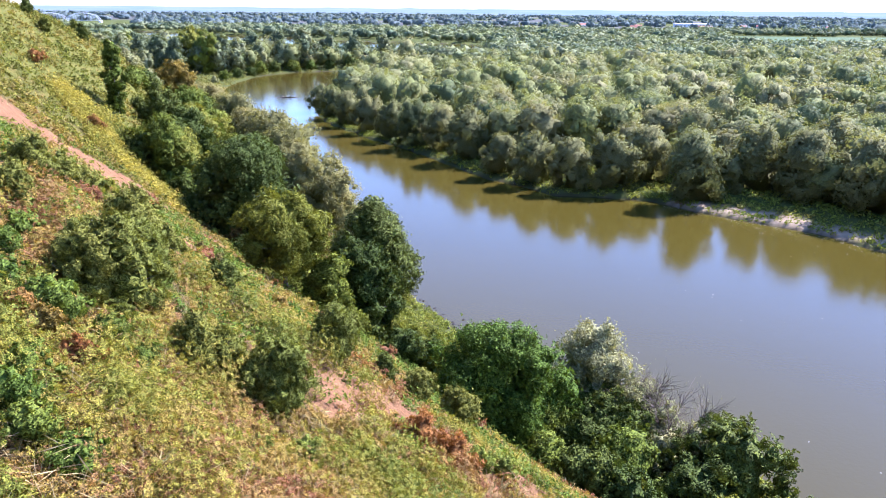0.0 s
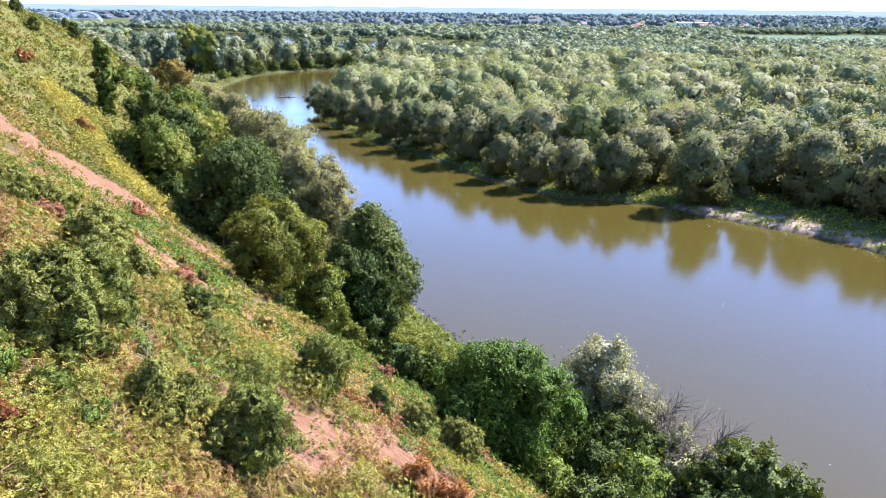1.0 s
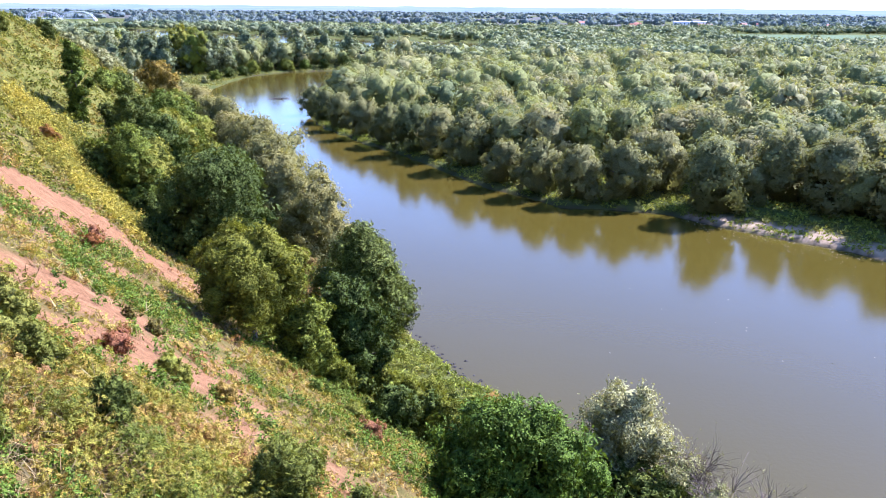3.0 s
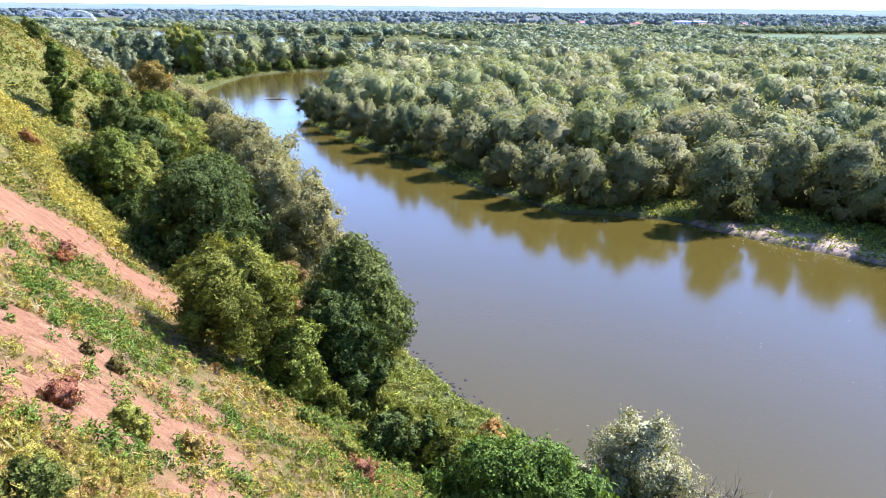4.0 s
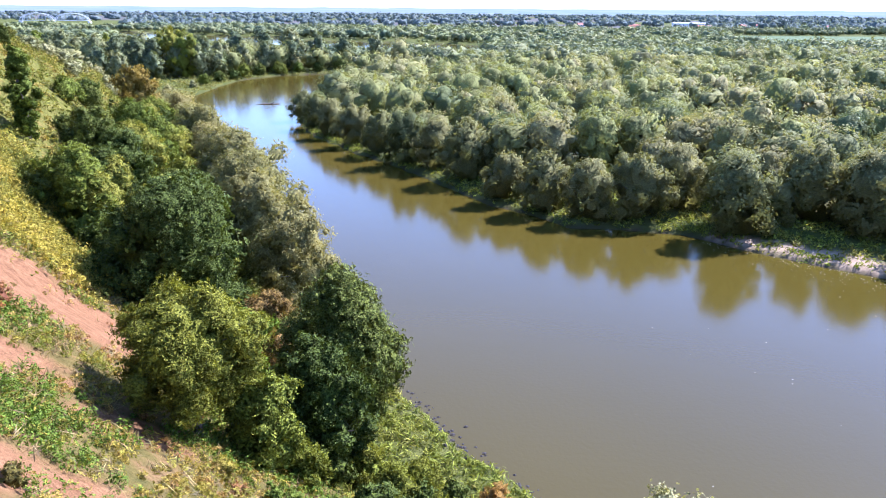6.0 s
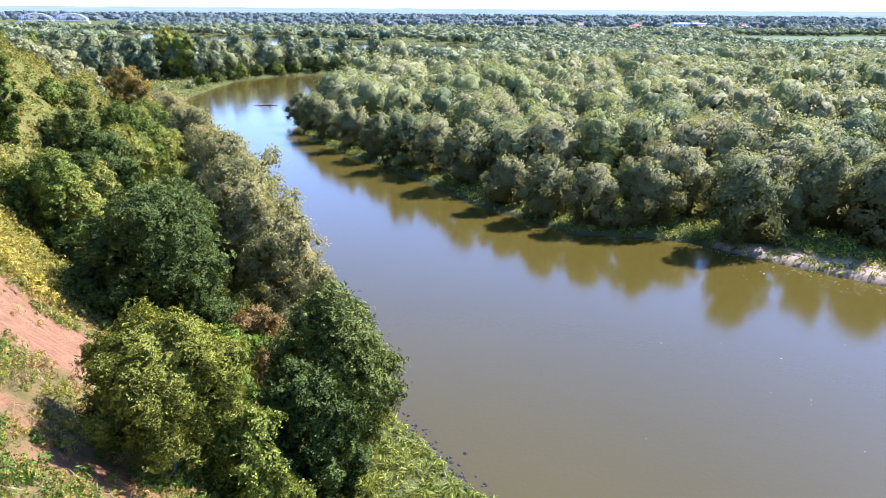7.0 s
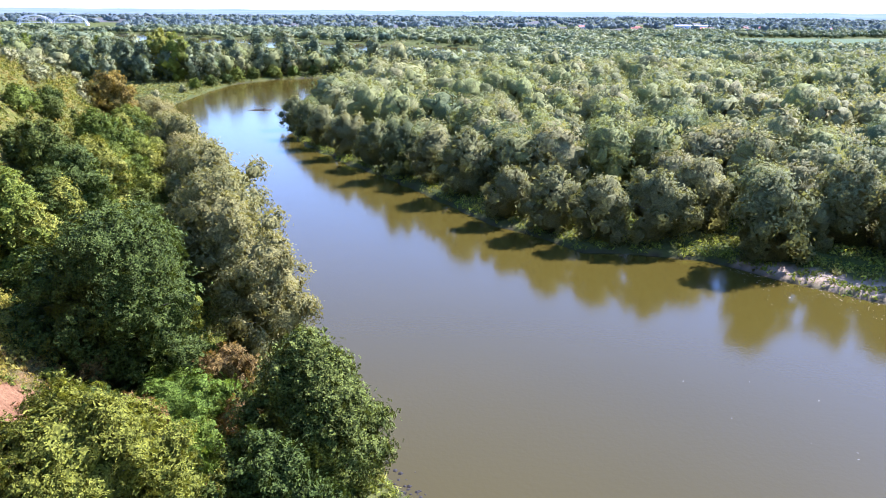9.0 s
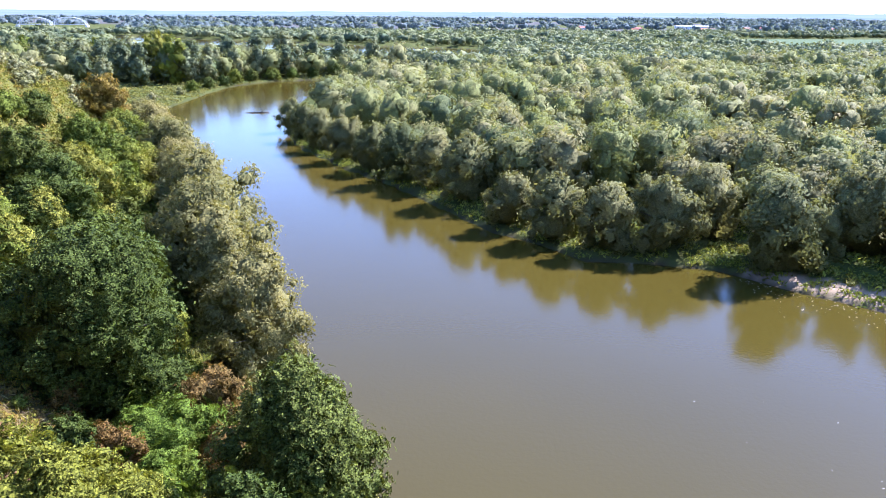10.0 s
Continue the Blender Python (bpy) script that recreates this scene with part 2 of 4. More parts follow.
FOOT = [(140, -120), (67.5, -30), (44.2, 0), (20.7, 30), (9, 45), (-2.8, 60), (-10.6, 70), (-18.6, 80), (-27, 94), (-35, 114), (-43, 136), (-58, 172),
        (-72, 200), (-90, 232), (-112, 262), (-150, 330), (-220, 460)]
# soil strips: x0, y0, x1, y1, half width
SOIL = [(-56, 58, -34, 67.3, 6.3), (-36, 68.6, -26, 70, 4.6), (-34, 55, -23, 56, 2.7), (-24, 57, -17, 54.5, 1.9), (-22, 40, -13.5, 45, 3.3), (-16, 35, -10.5, 41, 2.6),
        (-9, 34.6, -7.6, 36.6, 1.1), (-5.6, 39.4, -3.2, 33.5, 1.2), (-4.6, 25.8, -1.2, 29.4, 2.3), (1.4, 26.8, 3.8, 27.9, 1.9), (-0.3, 22.6, 0.9, 23.6, 1.3), (-7.2, 20.6, -6.6, 20.9, 0.5), (-70, 62, -58, 70, 1.3)]
GOLD = [(-52, 98, -34, 81, 3.6)]


def waves(x, y, scale, seed=0.0):
    """Cheap smooth unevenness between about -1 and 1."""
    a, b = x / scale + seed, y / scale - seed
    return (np.sin(a * 1.7 + 1.3 * np.sin(b * 1.1)) + np.sin(b * 2.3 + 1.7 * np.sin(a * 0.9 + 2)) + np.sin((a + b) * 1.3 + 4)) / 3


def step(v, a, b):
    t = np.clip((v - a) / (b - a), 0, 1)
    return t * t * (3 - 2 * t)


def to_line(x, y, line):
    """Distance to a polyline; positive on its left side."""
    best, sign = np.full(x.shape, 1e9), np.ones(x.shape)
    for (ax, ay), (bx, by) in zip(line, line[1:]):
        dx, dy = bx - ax, by - ay
        t = np.clip(((x - ax) * dx + (y - ay) * dy) / (dx * dx + dy * dy), 0, 1)
        d = np.hypot(x - ax - t * dx, y - ay - t * dy)
        side = np.where(dx * (y - ay) - dy * (x - ax) >= 0, 1.0, -1.0)
        near = d < best - 1e-6
        best, sign = np.where(near, d, best), np.where(near, side, sign)
    return best * sign


def to_strips(x, y, strips):
    """Distance from the strips' uneven edges, negative inside."""
    if strips is SOIL:
        x, y = x + 1.1 * waves(x, y, 4.2, 3.0) + 0.5 * waves(x, y, 1.6, 8.0), y + 1.1 * waves(x, y, 4.8, 6.0) + 0.5 * waves(x, y, 1.9, 2.0)
    best = np.full(x.shape, 1e9)
    for ax, ay, bx, by, r in strips:
        dx, dy = bx - ax, by - ay
        t = np.clip(((x - ax) * dx + (y - ay) * dy) / (dx * dx + dy * dy), 0, 1)
        best = np.minimum(best, np.hypot(x - ax - t * dx, y - ay - t * dy) - r * (0.75 + 0.5 * np.sin(t * 7 + ax) ** 2))
    if strips is SOIL:
        best = best + 1.8 * step(waves(x, y, 2.9, 8.0), 0.35, 0.7)
    return best


# still side arms: x0, y0, x1, y1, half width
ARMS = [(-500, 990, -400, 950, 75), (-300, 865, -235, 840, 62), (-150, 765, -40, 700, 56), (-720, 1060, -500, 990, 60)]


def ground(x, y):
    x, y = np.asarray(x, float), np.asarray(y, float)
    near, far, foot = to_line(x, y, NEAR_BANK), to_line(x, y, FAR_BANK), to_line(x, y, FOOT)
    river = np.minimum(-near, far)
    river = np.where((near > 0) | (far < 0), -np.minimum(np.abs(near), np.abs(far)), river)
    land = -river + 0.5 * waves(x, y, 4.0)
    arm = to_strips(x, y, ARMS)
    land = np.minimum(land, arm)
    z = np.where(land > 0, 0.15 + 0.55 * step(land, 0, 1.2) + 0.9 * step(land, 1, 12), 0.15 + np.maximum(land * 0.5, -1.6))
    top = np.interp(y, [90, 120, 135, 145, 157, 172, 187, 201, 215, 230, 250, 300], [60, 38.5, 33, 30, 27, 24.5, 23, 22, 19, 13, 4, 0.3])
    h = np.maximum(foot, 0) * np.interp(y, [90, 140], [0.876, 1.15])
    h = h - 0.5 * (1 - np.exp(-h / 1.0))
    h = h - np.interp(y, [-30, 10, 16, 19, 22, 24, 26, 28.5], [8.5, 5.0, 3.5, 2.9, 1.9, 1.4, 0.8, 0.0]) * step(foot, 5, 14)
    h = h - 0.8 * step(-x, 22, 29) * step(y, 40, 46) * step(-y, -63, -57) + 0.5 * step(-x, 30, 35) * step(y, 60, 66) * step(-y, -80, -73)
    h = np.where(h < 0.75 * top, h, top * (1 - 0.25 * np.exp(-(h - 0.75 * top) / (0.25 * top))))
    h = np.where(near > 0, h, 0)
    uneven = (0.35 * waves(x, y, 3.1, 2.0) + 0.12 * waves(x, y, 0.9, 5.0)) * step(h, 0.5, 4)
    return z + h + uneven, land, near, far, foot, h


def gz(x, y):
    return float(ground(np.array([x]), np.array([y]))[0][0])


def link_mesh(name, verts, faces, mat, parent=None, smooth=False, tint=None):
    me = bpy.data.meshes.new(name)
    me.from_pydata(np.asarray(verts, float), [], np.asarray(faces) if not isinstance(faces, list) else faces)
    me.materials.append(mat)
    if smooth:
        me.polygons.foreach_set("use_smooth", [True] * len(me.polygons))
    if tint is not None:
        for key, value in (("tint", np.asarray(tint, np.float32)), ("mass", np.ones(len(tint), np.float32))):
            me.attributes.new(key, "FLOAT", "POINT").data.foreach_set("value", value)
    me.update()
    ob = new(name, me)
    ob.parent = parent
    return ob


def axis_steps(lo, hi, fine, out_lo, out_hi, cap, reach, grow=1.1):
    """Grid lines: fine from lo to hi, then growing, no wider than cap within reach."""
    def outward(a, end):
        p, s, got = a, fine, []
        while abs(p) < abs(end):
            s = s * grow if abs(p) > reach else min(s * grow, cap)
            p += math.copysign(s, end)
            got.append(p)
        return got
    mid = list(np.arange(lo, hi + 1e-6, fine))
    return np.array(outward(lo, out_lo)[::-1] + mid + outward(hi, out_hi))


def build_ground():
    xs, ys = axis_steps(-56, 70, 1.3, -6000, 6000, 12.0, 440), axis_steps(0, 136, 1.3, -3000, 7000, 9.0, 1030)
    X, Y = np.meshgrid(xs, ys)
    x, y = X.ravel(), Y.ravel()
    z, land, near, far, foot, h = ground(x, y)
    nx, ny = len(xs), len(ys)
    i = np.arange(nx * ny).reshape(ny, nx)
    quads = np.stack([i[:-1, :-1], i[:-1, 1:], i[1:, 1:], i[1:, :-1]], -1).reshape(-1, 4)
    ob = link_mesh("ground", np.stack([x, y, z], 1), quads, ground_material(), smooth=True)
    rough = 0.9 * waves(x, y, 1.7, 1.0) + 0.7 * waves(x, y, 0.6, 3.0)
    masks = {
        "soil": step(-(to_strips(x, y, SOIL) + rough), -0.5, 0.5) * step(h, 1, 3),
        "hill": step(h, 0.2, 2.0),
        "sward": step(h, 2.0, 5.0) * step(y, 78, 98),
        "sand": step(-(to_strips(x, y, [(43, 127.6, 51, 122.2, 2.2), (51, 122.2, 58, 116.5, 2.3), (58, 116.5, 71, 103, 2.4)]) + 0.4 * rough), -0.4, 0.4),
        "mud": step(-land, -0.5, 0.3),
        "lawn": step(y, 740, 770) * step(-y, -1040, -1010) * step(x / (y + 0.5), 0.36, 0.39) * step(-x / (y + 0.5), -0.64, -0.6),
        "field": step(y, 1150, 1250) * step(waves(x * 0.5, y, 210, 1.0), -0.1, 0.1),
    }
    for key, v in masks.items():
        a = ob.data.attributes.new(key, "FLOAT", "POINT")
        a.data.foreach_set("value", v.astype(np.float32))
    tagged(ob, "red soil hillside, grassy river banks and wide green floodplain", "ground", kind="structure")


build_ground()
water = link_mesh("water", [(-1500, -300, 0), (900, -300, 0), (900, 1600, 0), (-1500, 1600, 0)], [(0, 1, 2, 3)], water_material())
tagged(water, "calm murky olive-brown river water with faint ripples", "water", kind="structure")


# ---- plants ----
def tube(points, radii, sides=6):
    verts, faces = [], []
    for k, (p, r) in enumerate(zip(points, radii)):
        p = Vector(p)
        ahead = (Vector(points[min(k + 1, len(points) - 1)]) - Vector(points[max(k - 1, 0)])).normalized()
        side = ahead.cross(Vector((0.3, 0.9, 0.1))).normalized()
        up = side.cross(ahead)
        for j in range(sides):
            a = 2 * math.pi * j / sides
            verts.append(tuple(p + (side * math.cos(a) + up * math.sin(a)) * r))
    for k in range(len(points) - 1):
        for j in range(sides):
            a, b = k * sides + j, k * sides + (j + 1) % sides
            faces.append((a, b, b + sides, a + sides))
    faces.append(tuple(range(sides - 1, -1, -1)))
    faces.append(tuple((len(points) - 1) * sides + j for j in range(sides)))
    return verts, faces


def tubes(many):
    verts, faces = [], []
    for points, radii, sides in many:
        v, f = tube(points, radii, sides)
        faces += [tuple(i + len(verts) for i in q) for q in f]
        verts += v
    return verts, faces


def leaf_quads(rng, points, normals, length, width, droop=0.0, spread=0.8):
    """One rhombic leaf or sprig at each point."""
    n = len(points)
    nrm = normals + rng.normal(0, spread, (n, 3))
    nrm /= np.linalg.norm(nrm, axis=1, keepdims=True) + 1e-9
    a = rng.normal(0, 1, (n, 3)) * (1 - droop) + np.array([0, 0, -1.0]) * droop * 1.6
    a -= nrm * (a * nrm).sum(1, keepdims=True)
    a /= np.linalg.norm(a, axis=1, keepdims=True) + 1e-9
    b = np.cross(nrm, a)
    size = rng.uniform(0.65, 1.35, (n, 1))
    la, wb = a * length * size * 0.5, b * width * size * 0.5
    verts = np.stack([points - la, points - wb - la * 0.1, points + la, points + wb - la * 0.1], 1).reshape(-1, 3)
    return verts, np.arange(4 * n).reshape(n, 4)


def lobed_points(rng, lobes, n, inner=0.72, up=0.3):
    """Points over the skins of many overlapping boughs, few of them inside another bough, some standing out."""
    c, r = np.array([l[:3] for l in lobes]), np.array([l[3] for l in lobes])
    m = int(n * 1.7)
    pick = rng.choice(len(lobes), m, p=r ** 2 / (r ** 2).sum())
    d = rng.normal(0, 1, (m, 3))
    out = c[pick] - c.mean(0)
    d += 0.6 * out / (np.linalg.norm(out, axis=1, keepdims=True) + 1e-6)
    d[:, 2] += up
    d /= np.linalg.norm(d, axis=1, keepdims=True)
    rad = r[pick] * (rng.uniform(inner, 1.04, m) + 0.3 * rng.uniform(0, 1, m) ** 4)
    p = c[pick] + d * rad[:, None]
    q = np.linalg.norm(p[:, None, :] - c[None], axis=2) / r[None]
    q[np.arange(m), pick] = 9
    order = np.argsort(q.min(1) < 0.78, kind="stable")[:n]
    return p[order], d[order]


def crown_lobes(rng, height, base, radius, count, shape="round", big=(0.24, 0.44)):
    """The boughs of a crown between base and height, wound round its outline, and the balls of its dark heart."""
    lobes, heart, tall = [], [], height - base
    p2, p3, p5 = rng.uniform(0, 6.28, 3)
    for k in range(count):
        h, a = (k + rng.uniform(0.1, 0.9)) / count, k * 2.39996 + rng.normal(0, 0.4)
        if shape == "round":
            w = math.sin(math.pi * min(1, 0.2 + 0.72 * h)) ** 0.6
        elif shape == "cone":
            w = min(1, 0.62 + 1.6 * h) * (1 - h) ** 0.7 * 1.15 + 0.06
        elif shape == "dome":
            w = math.sqrt(max(0.04, 1 - (max(h - 0.3, 0) / 0.73) ** 2))
        else:
            w = math.sin(math.pi * min(1, 0.12 + 0.8 * h)) ** 0.8 * 0.9
        lr = radius * rng.uniform(*big)
        w *= 1 + 0.16 * math.sin(2 * a + p2) + 0.13 * math.sin(3 * a + p3 + 2.5 * h) + 0.09 * math.sin(5 * a + p5 - 4 * h)
        q = max(0.04 * radius, radius * w - lr * 0.6) * rng.uniform(0.6, 1.16)
        lobes.append((math.cos(a) * q, math.sin(a) * q, base + lr * 0.6 + h * (tall - 1.5 * lr), lr))
        if k % 4 == 1:
            heart.append((math.cos(a) * q * 0.3, math.sin(a) * q * 0.3, base + 0.25 * radius + h * (tall - 0.75 * radius), radius * (0.3 + 0.28 * w)))
    return lobes, heart


def woody(rng, height, radius, base, lobes, thick=0.03, limbs=7, stems=1):
    many = []
    for s in range(stems):
        lean = Vector((rng.uniform(-1, 1), rng.uniform(-1, 1), 0)) * (0.08 if stems == 1 else 0.35)
        pts = [Vector((0, 0, -0.4)) + lean * 0.1 * s]
        for k in range(1, 6):
            f = k / 5
            pts.append(Vector((lean.x * f * height * 0.5 + rng.normal(0, 0.02) * height, lean.y * f * height * 0.5 + rng.normal(0, 0.02) * height, f * height * 0.82)))
        r0 = height * thick / math.sqrt(stems)
        many.append((pts, [r0 * (1.25 if k == 0 else 1 - 0.17 * k) for k in range(6)], 7))
        for _ in range(limbs):
            lobe = lobes[rng.integers(len(lobes))]
            tip = Vector(lobe[:3])
            f = min(0.8, max(0.15, (tip.z - 0.25 * height) / height))
            k = f / 0.82 * 5
            a = pts[int(k)].lerp(pts[min(5, int(k) + 1)], k - int(k))
            m = a.lerp(tip, 0.5) + Vector((0, 0, 0.06 * height))
            many.append(([a, m, tip], [r0 * 0.42, r0 * 0.26, r0 * 0.08], 5))
    return tubes(many)


def ico(times):
    bm = bmesh.new()
    bmesh.ops.create_icosphere(bm, subdivisions=times, radius=1.0)
    v, f = np.array([q.co[:] for q in bm.verts]), np.array([[q.index for q in p.verts] for p in bm.faces])
    bm.free()
    return v, f


BALLS = (ico(1), ico(2))


def inner_mass(rng, lobes, part, fine=1):
    """The dense foliage within each bough, uneven all over."""
    bv, bf = BALLS[fine]
    v = np.vstack([bv * rng.uniform(0.6, 1.2, (len(bv), 1)) * l[3] * part + np.array(l[:3]) for l in lobes])
    return v, np.vstack([bf + len(bv) * k for k in range(len(lobes))])


def crown_normals(v, quads, tris, lobes, soft, whole=0.45):
    """Leaf normals eased towards the boughs' and the crown's own round form."""
    c, r = np.array([l[:3] for l in lobes]), np.array([l[3] for l in lobes])
    mid = (c * (r ** 2)[:, None]).sum(0) / (r ** 2).sum()
    k = (np.linalg.norm(v[:, None, :] - c[None], axis=2) / r[None]).argmin(1)
    out, lobe = v - mid, v - c[k]
    out /= np.linalg.norm(out, axis=1, keepdims=True) + 1e-6
    lobe /= np.linalg.norm(lobe, axis=1, keepdims=True) + 1e-6
    flat = np.zeros_like(v)
    for q in (quads, tris):
        n = np.cross(v[q[:, 1]] - v[q[:, 0]], v[q[:, 2]] - v[q[:, 0]])
        n /= np.linalg.norm(n, axis=1, keepdims=True) + 1e-9
        for side in range(q.shape[1]):
            flat[q[:, side]] = n
    n = soft * (whole * out + (1 - whole) * lobe) + (1 - soft) * flat
    return n / (np.linalg.norm(n, axis=1, keepdims=True) + 1e-6)


def link_leaves(name, v, quads, tris, mat, parent=None, tint=None, dense=None, normals=None):
    """A mesh of leaf sprays (quads) and inner masses (tris)."""
    me = bpy.data.meshes.new(name)
    me.vertices.add(len(v))
    me.vertices.foreach_set("co", np.asarray(v, np.float32).ravel())
    loops = np.r_[quads.ravel(), tris.ravel()].astype(np.int32)
    me.loops.add(len(loops))
    me.loops.foreach_set("vertex_index", loops)
    me.polygons.add(len(quads) + len(tris))
    me.polygons.foreach_set("loop_start", np.r_[np.arange(len(quads)) * 4, len(quads) * 4 + np.arange(len(tris)) * 3].astype(np.int32))
    me.materials.append(mat)
    values = {"tint": tint, "mass": None if tint is None else np.ones(len(v)), "dense": dense}
    for key, value in values.items():
        if value is not None:
            me.attributes.new(key, "FLOAT", "POINT").data.foreach_set("value", np.asarray(value, np.float32))
    me.update(calc_edges=True)
    me.shade_smooth()
    if normals is not None:
        me.normals_split_custom_set_from_vertices(normals)
    ob = new(name, me)
    ob.parent = parent
    return ob


def clumped(rng, lobes, clumps, per, sigma, inner=0.75, up=0.3):
    """Leaf places in sprays: sprays over the boughs' skins, leaves about each spray."""
    c, d = lobed_points(rng, lobes, clumps, inner, up)
    k = np.repeat(np.arange(clumps), per)
    off = rng.normal(0, sigma, (len(k), 3)) * rng.uniform(0.6, 1.3, clumps)[k][:, None]
    off -= 0.4 * d[k] * (off * d[k]).sum(1, keepdims=True)
    return c[k] + off, d[k]


def make_tree(name, label, category, seed, height, radius, sprays, leaf, mat, shape="round", base=0.2, lobes=40, droop=0.0, stems=1, limbs=7, thick=0.025,
              wood=None, fill=0.66, spread=0.5, big=(0.15, 0.32), inner=0.65, sigma=None, shell=0.5, soft=0.5):
    """A tree or bush at the origin: trunk and crown under one empty. sprays: how many, and leaves in each."""
    rng = np.random.default_rng(seed)
    root = tagged(new(name), label, category)
    lb, heart = crown_lobes(rng, height, base * height, radius, lobes, shape, big)
    v, f = woody(rng, height, radius, base * height, lb, thick, limbs, stems)
    link_mesh("trunk", v, f, wood or BARK, root)
    p, d = clumped(rng, lb, sprays[0], sprays[1], sigma or radius * 0.085, inner)
    v, f = leaf_quads(rng, p, d, leaf[0] * 1.5, leaf[1] * 1.7, droop, spread)
    p, d = lobed_points(rng, [(x, y, z, r * fill) for x, y, z, r in lb], int(sprays[0] * sprays[1] * 0.16), 0.65)
    v2, f2 = leaf_quads(rng, p, d, leaf[0] * 2.0, leaf[0] * 1.4, 0, 0.6)
    v3, f3 = inner_mass(rng, lb, shell, 0)
    v4, f4 = inner_mass(rng, heart, 0.85, 1)
    v3, f3 = np.vstack([v3, v4]), np.vstack([f3, f4 + len(v3)])
    dense = np.r_[np.zeros(len(v)), np.full(len(v2), 0.1), np.ones(len(v3))]
    quads, tris = np.vstack([f, f2 + len(v)]), f3 + len(v) + len(v2)
    v = np.vstack([v, v2, v3])
    link_leaves("crown", v, quads, tris, mat, root, dense=dense, normals=crown_normals(v, quads, tris, lb, soft, 0.2 + 0.7 * soft ** 2))
    return root


def put(ob, x, y, scale=1.0, turn=None, sink=0.1, group="", tall=None, label=""):
    """A copy of a plant, standing on the ground."""
    turn = random.uniform(0, 360) if turn is None else turn
    c = copy_thing(ob, pose(x, y, gz(x, y) - sink, 0, 0, turn) @ Matrix.Diagonal((scale, scale, tall or scale, 1)))
    return tagged(c, label=label, group=group)


def drop(ob):
    """Remove a pattern plant once its copies stand."""
    for o in (*ob.children_recursive, ob):
        bpy.data.objects.remove(o)


def stand(ob, x, y, turn=0):
    ob.matrix_basis = pose(x, y, gz(x, y) - 0.15, 0, 0, turn)
    return ob


def line_x(y, line):
    return float(np.interp(y, [p[1] for p in line], [p[0] for p in line]))


rng_place = random.Random(5)

# ---- trees of the near bank and slope, one by one ----
stand(make_tree("oak_tree", "dark green broad-leaved tree leaning over the river", "tree", 11, 13.8, 5.2, (620, 18), (0.36, 0.24), M_DARK, "cone", 0.04, 80), -9.0, 75.4)
stand(make_tree("broadleaf_tree", "dark glossy green tree between the pale tree and the river", "tree", 19, 10.6, 3.1, (330, 18), (0.32, 0.2), M_DARK, "round", 0.02, 52), -9.3, 66.6)
stand(make_tree("broadleaf_tree", "smaller fresh green tree beside the pale tree", "tree", 20, 7.0, 2.4, (220, 16), (0.3, 0.18), M_GREEN, "round", 0.02, 40), -11.6, 60.6)
stand(make_tree("walnut_tree", "dense dark green round tree on the lower slope", "tree", 12, 9.0, 4.5, (620, 18), (0.4, 0.13), M_FROND, "dome", 0.05, 66, 0.3), 3.2, 46.0)
stand(make_tree("willow_tree", "grey-green willow with rounded crown by the water", "tree", 13, 13.8, 4.5, (520, 22), (0.26, 0.1), M_PALE, "round", 0.06, 56, 0.35, stems=2, soft=0.65), -17.5, 97.0)
stand(make_tree("lime_tree", "large dark green round tree at the hill foot", "tree", 14, 15.5, 6.6, (760, 18), (0.4, 0.28), M_DARK, "round", 0.04, 84), -26.5, 87.0)
stand(make_tree("locust_tree", "yellow-green tree with short bare trunk on red soil", "tree", 15, 9.4, 3.9, (520, 18), (0.36, 0.14), M_LOCUST, "round", 0.3, 52, 0.1, thick=0.026, sigma=0.3), -15.1, 59.2)
stand(make_tree("silver_willow_tree", "pale silver willow at the water's edge", "tree", 16, 9.6, 3.7, (420, 18), (0.24, 0.09), M_SILVER, "dome", 0.0, 22, -0.3, stems=3, big=(0.2, 0.5), spread=0.7, shell=0.45), 12.6, 54.0)
stand(make_tree("autumn_tree", "orange-yellow autumn tree on the ridge's nose", "tree", 17, 12.0, 4.8, (240, 16), (0.45, 0.3), M_ORANGE, "round", 0.05, 34), -75, 190)
stand(make_tree("hill_tree", "tall dark green tree standing alone on the grassy hillside", "tree", 18, 11.5, 1.9, (190, 18), (0.4, 0.26), M_GREEN, "tall", 0.04, 34), -52.2, 108.3)

mid_patterns = [make_tree("broadleaf_tree", "dense green tree on the wooded lower slope", "tree", 30 + k, 10.0, 4.4, (170, 14), (0.45, 0.28), (M_DARK, M_GREEN, M_GREEN)[k], ("round", "tall", "dome")[k], 0.02, 50, limbs=5, shell=0.5) for k in range(3)]
for k in range(58):
    s = (k + rng_place.uniform(0, 1)) / 58
    y = 91 + 108 * s
    x = line_x(y, FOOT) + rng_place.uniform(-13 - 3 * min(1, 4 * s) + 11 * s, 3)
    put(mid_patterns[rng_place.randrange(3)], x, y, rng_place.uniform(0.6, 1.0), rng_place.uniform(0, 360), group="trees of the wooded slope")
bank_willows = [make_tree("willow_tree", "pale grey-green willow along the near bank", "tree", 40 + k, 12.0, 4.8, (300, 15), (0.32, 0.13), M_PALE, "dome", 0.0, 30, 0.35, stems=2, limbs=3, big=(0.24, 0.4), shell=0.6, soft=0.72) for k in range(2)]
for k in range(22):
    y = 109 + 5.3 * k
    put(bank_willows[k % 2], line_x(y, NEAR_BANK) - rng_place.uniform(6, 9), y, rng_place.uniform(1.05, 1.4) - 0.012 * k, rng_place.uniform(0, 360), group="willows of the near bank")

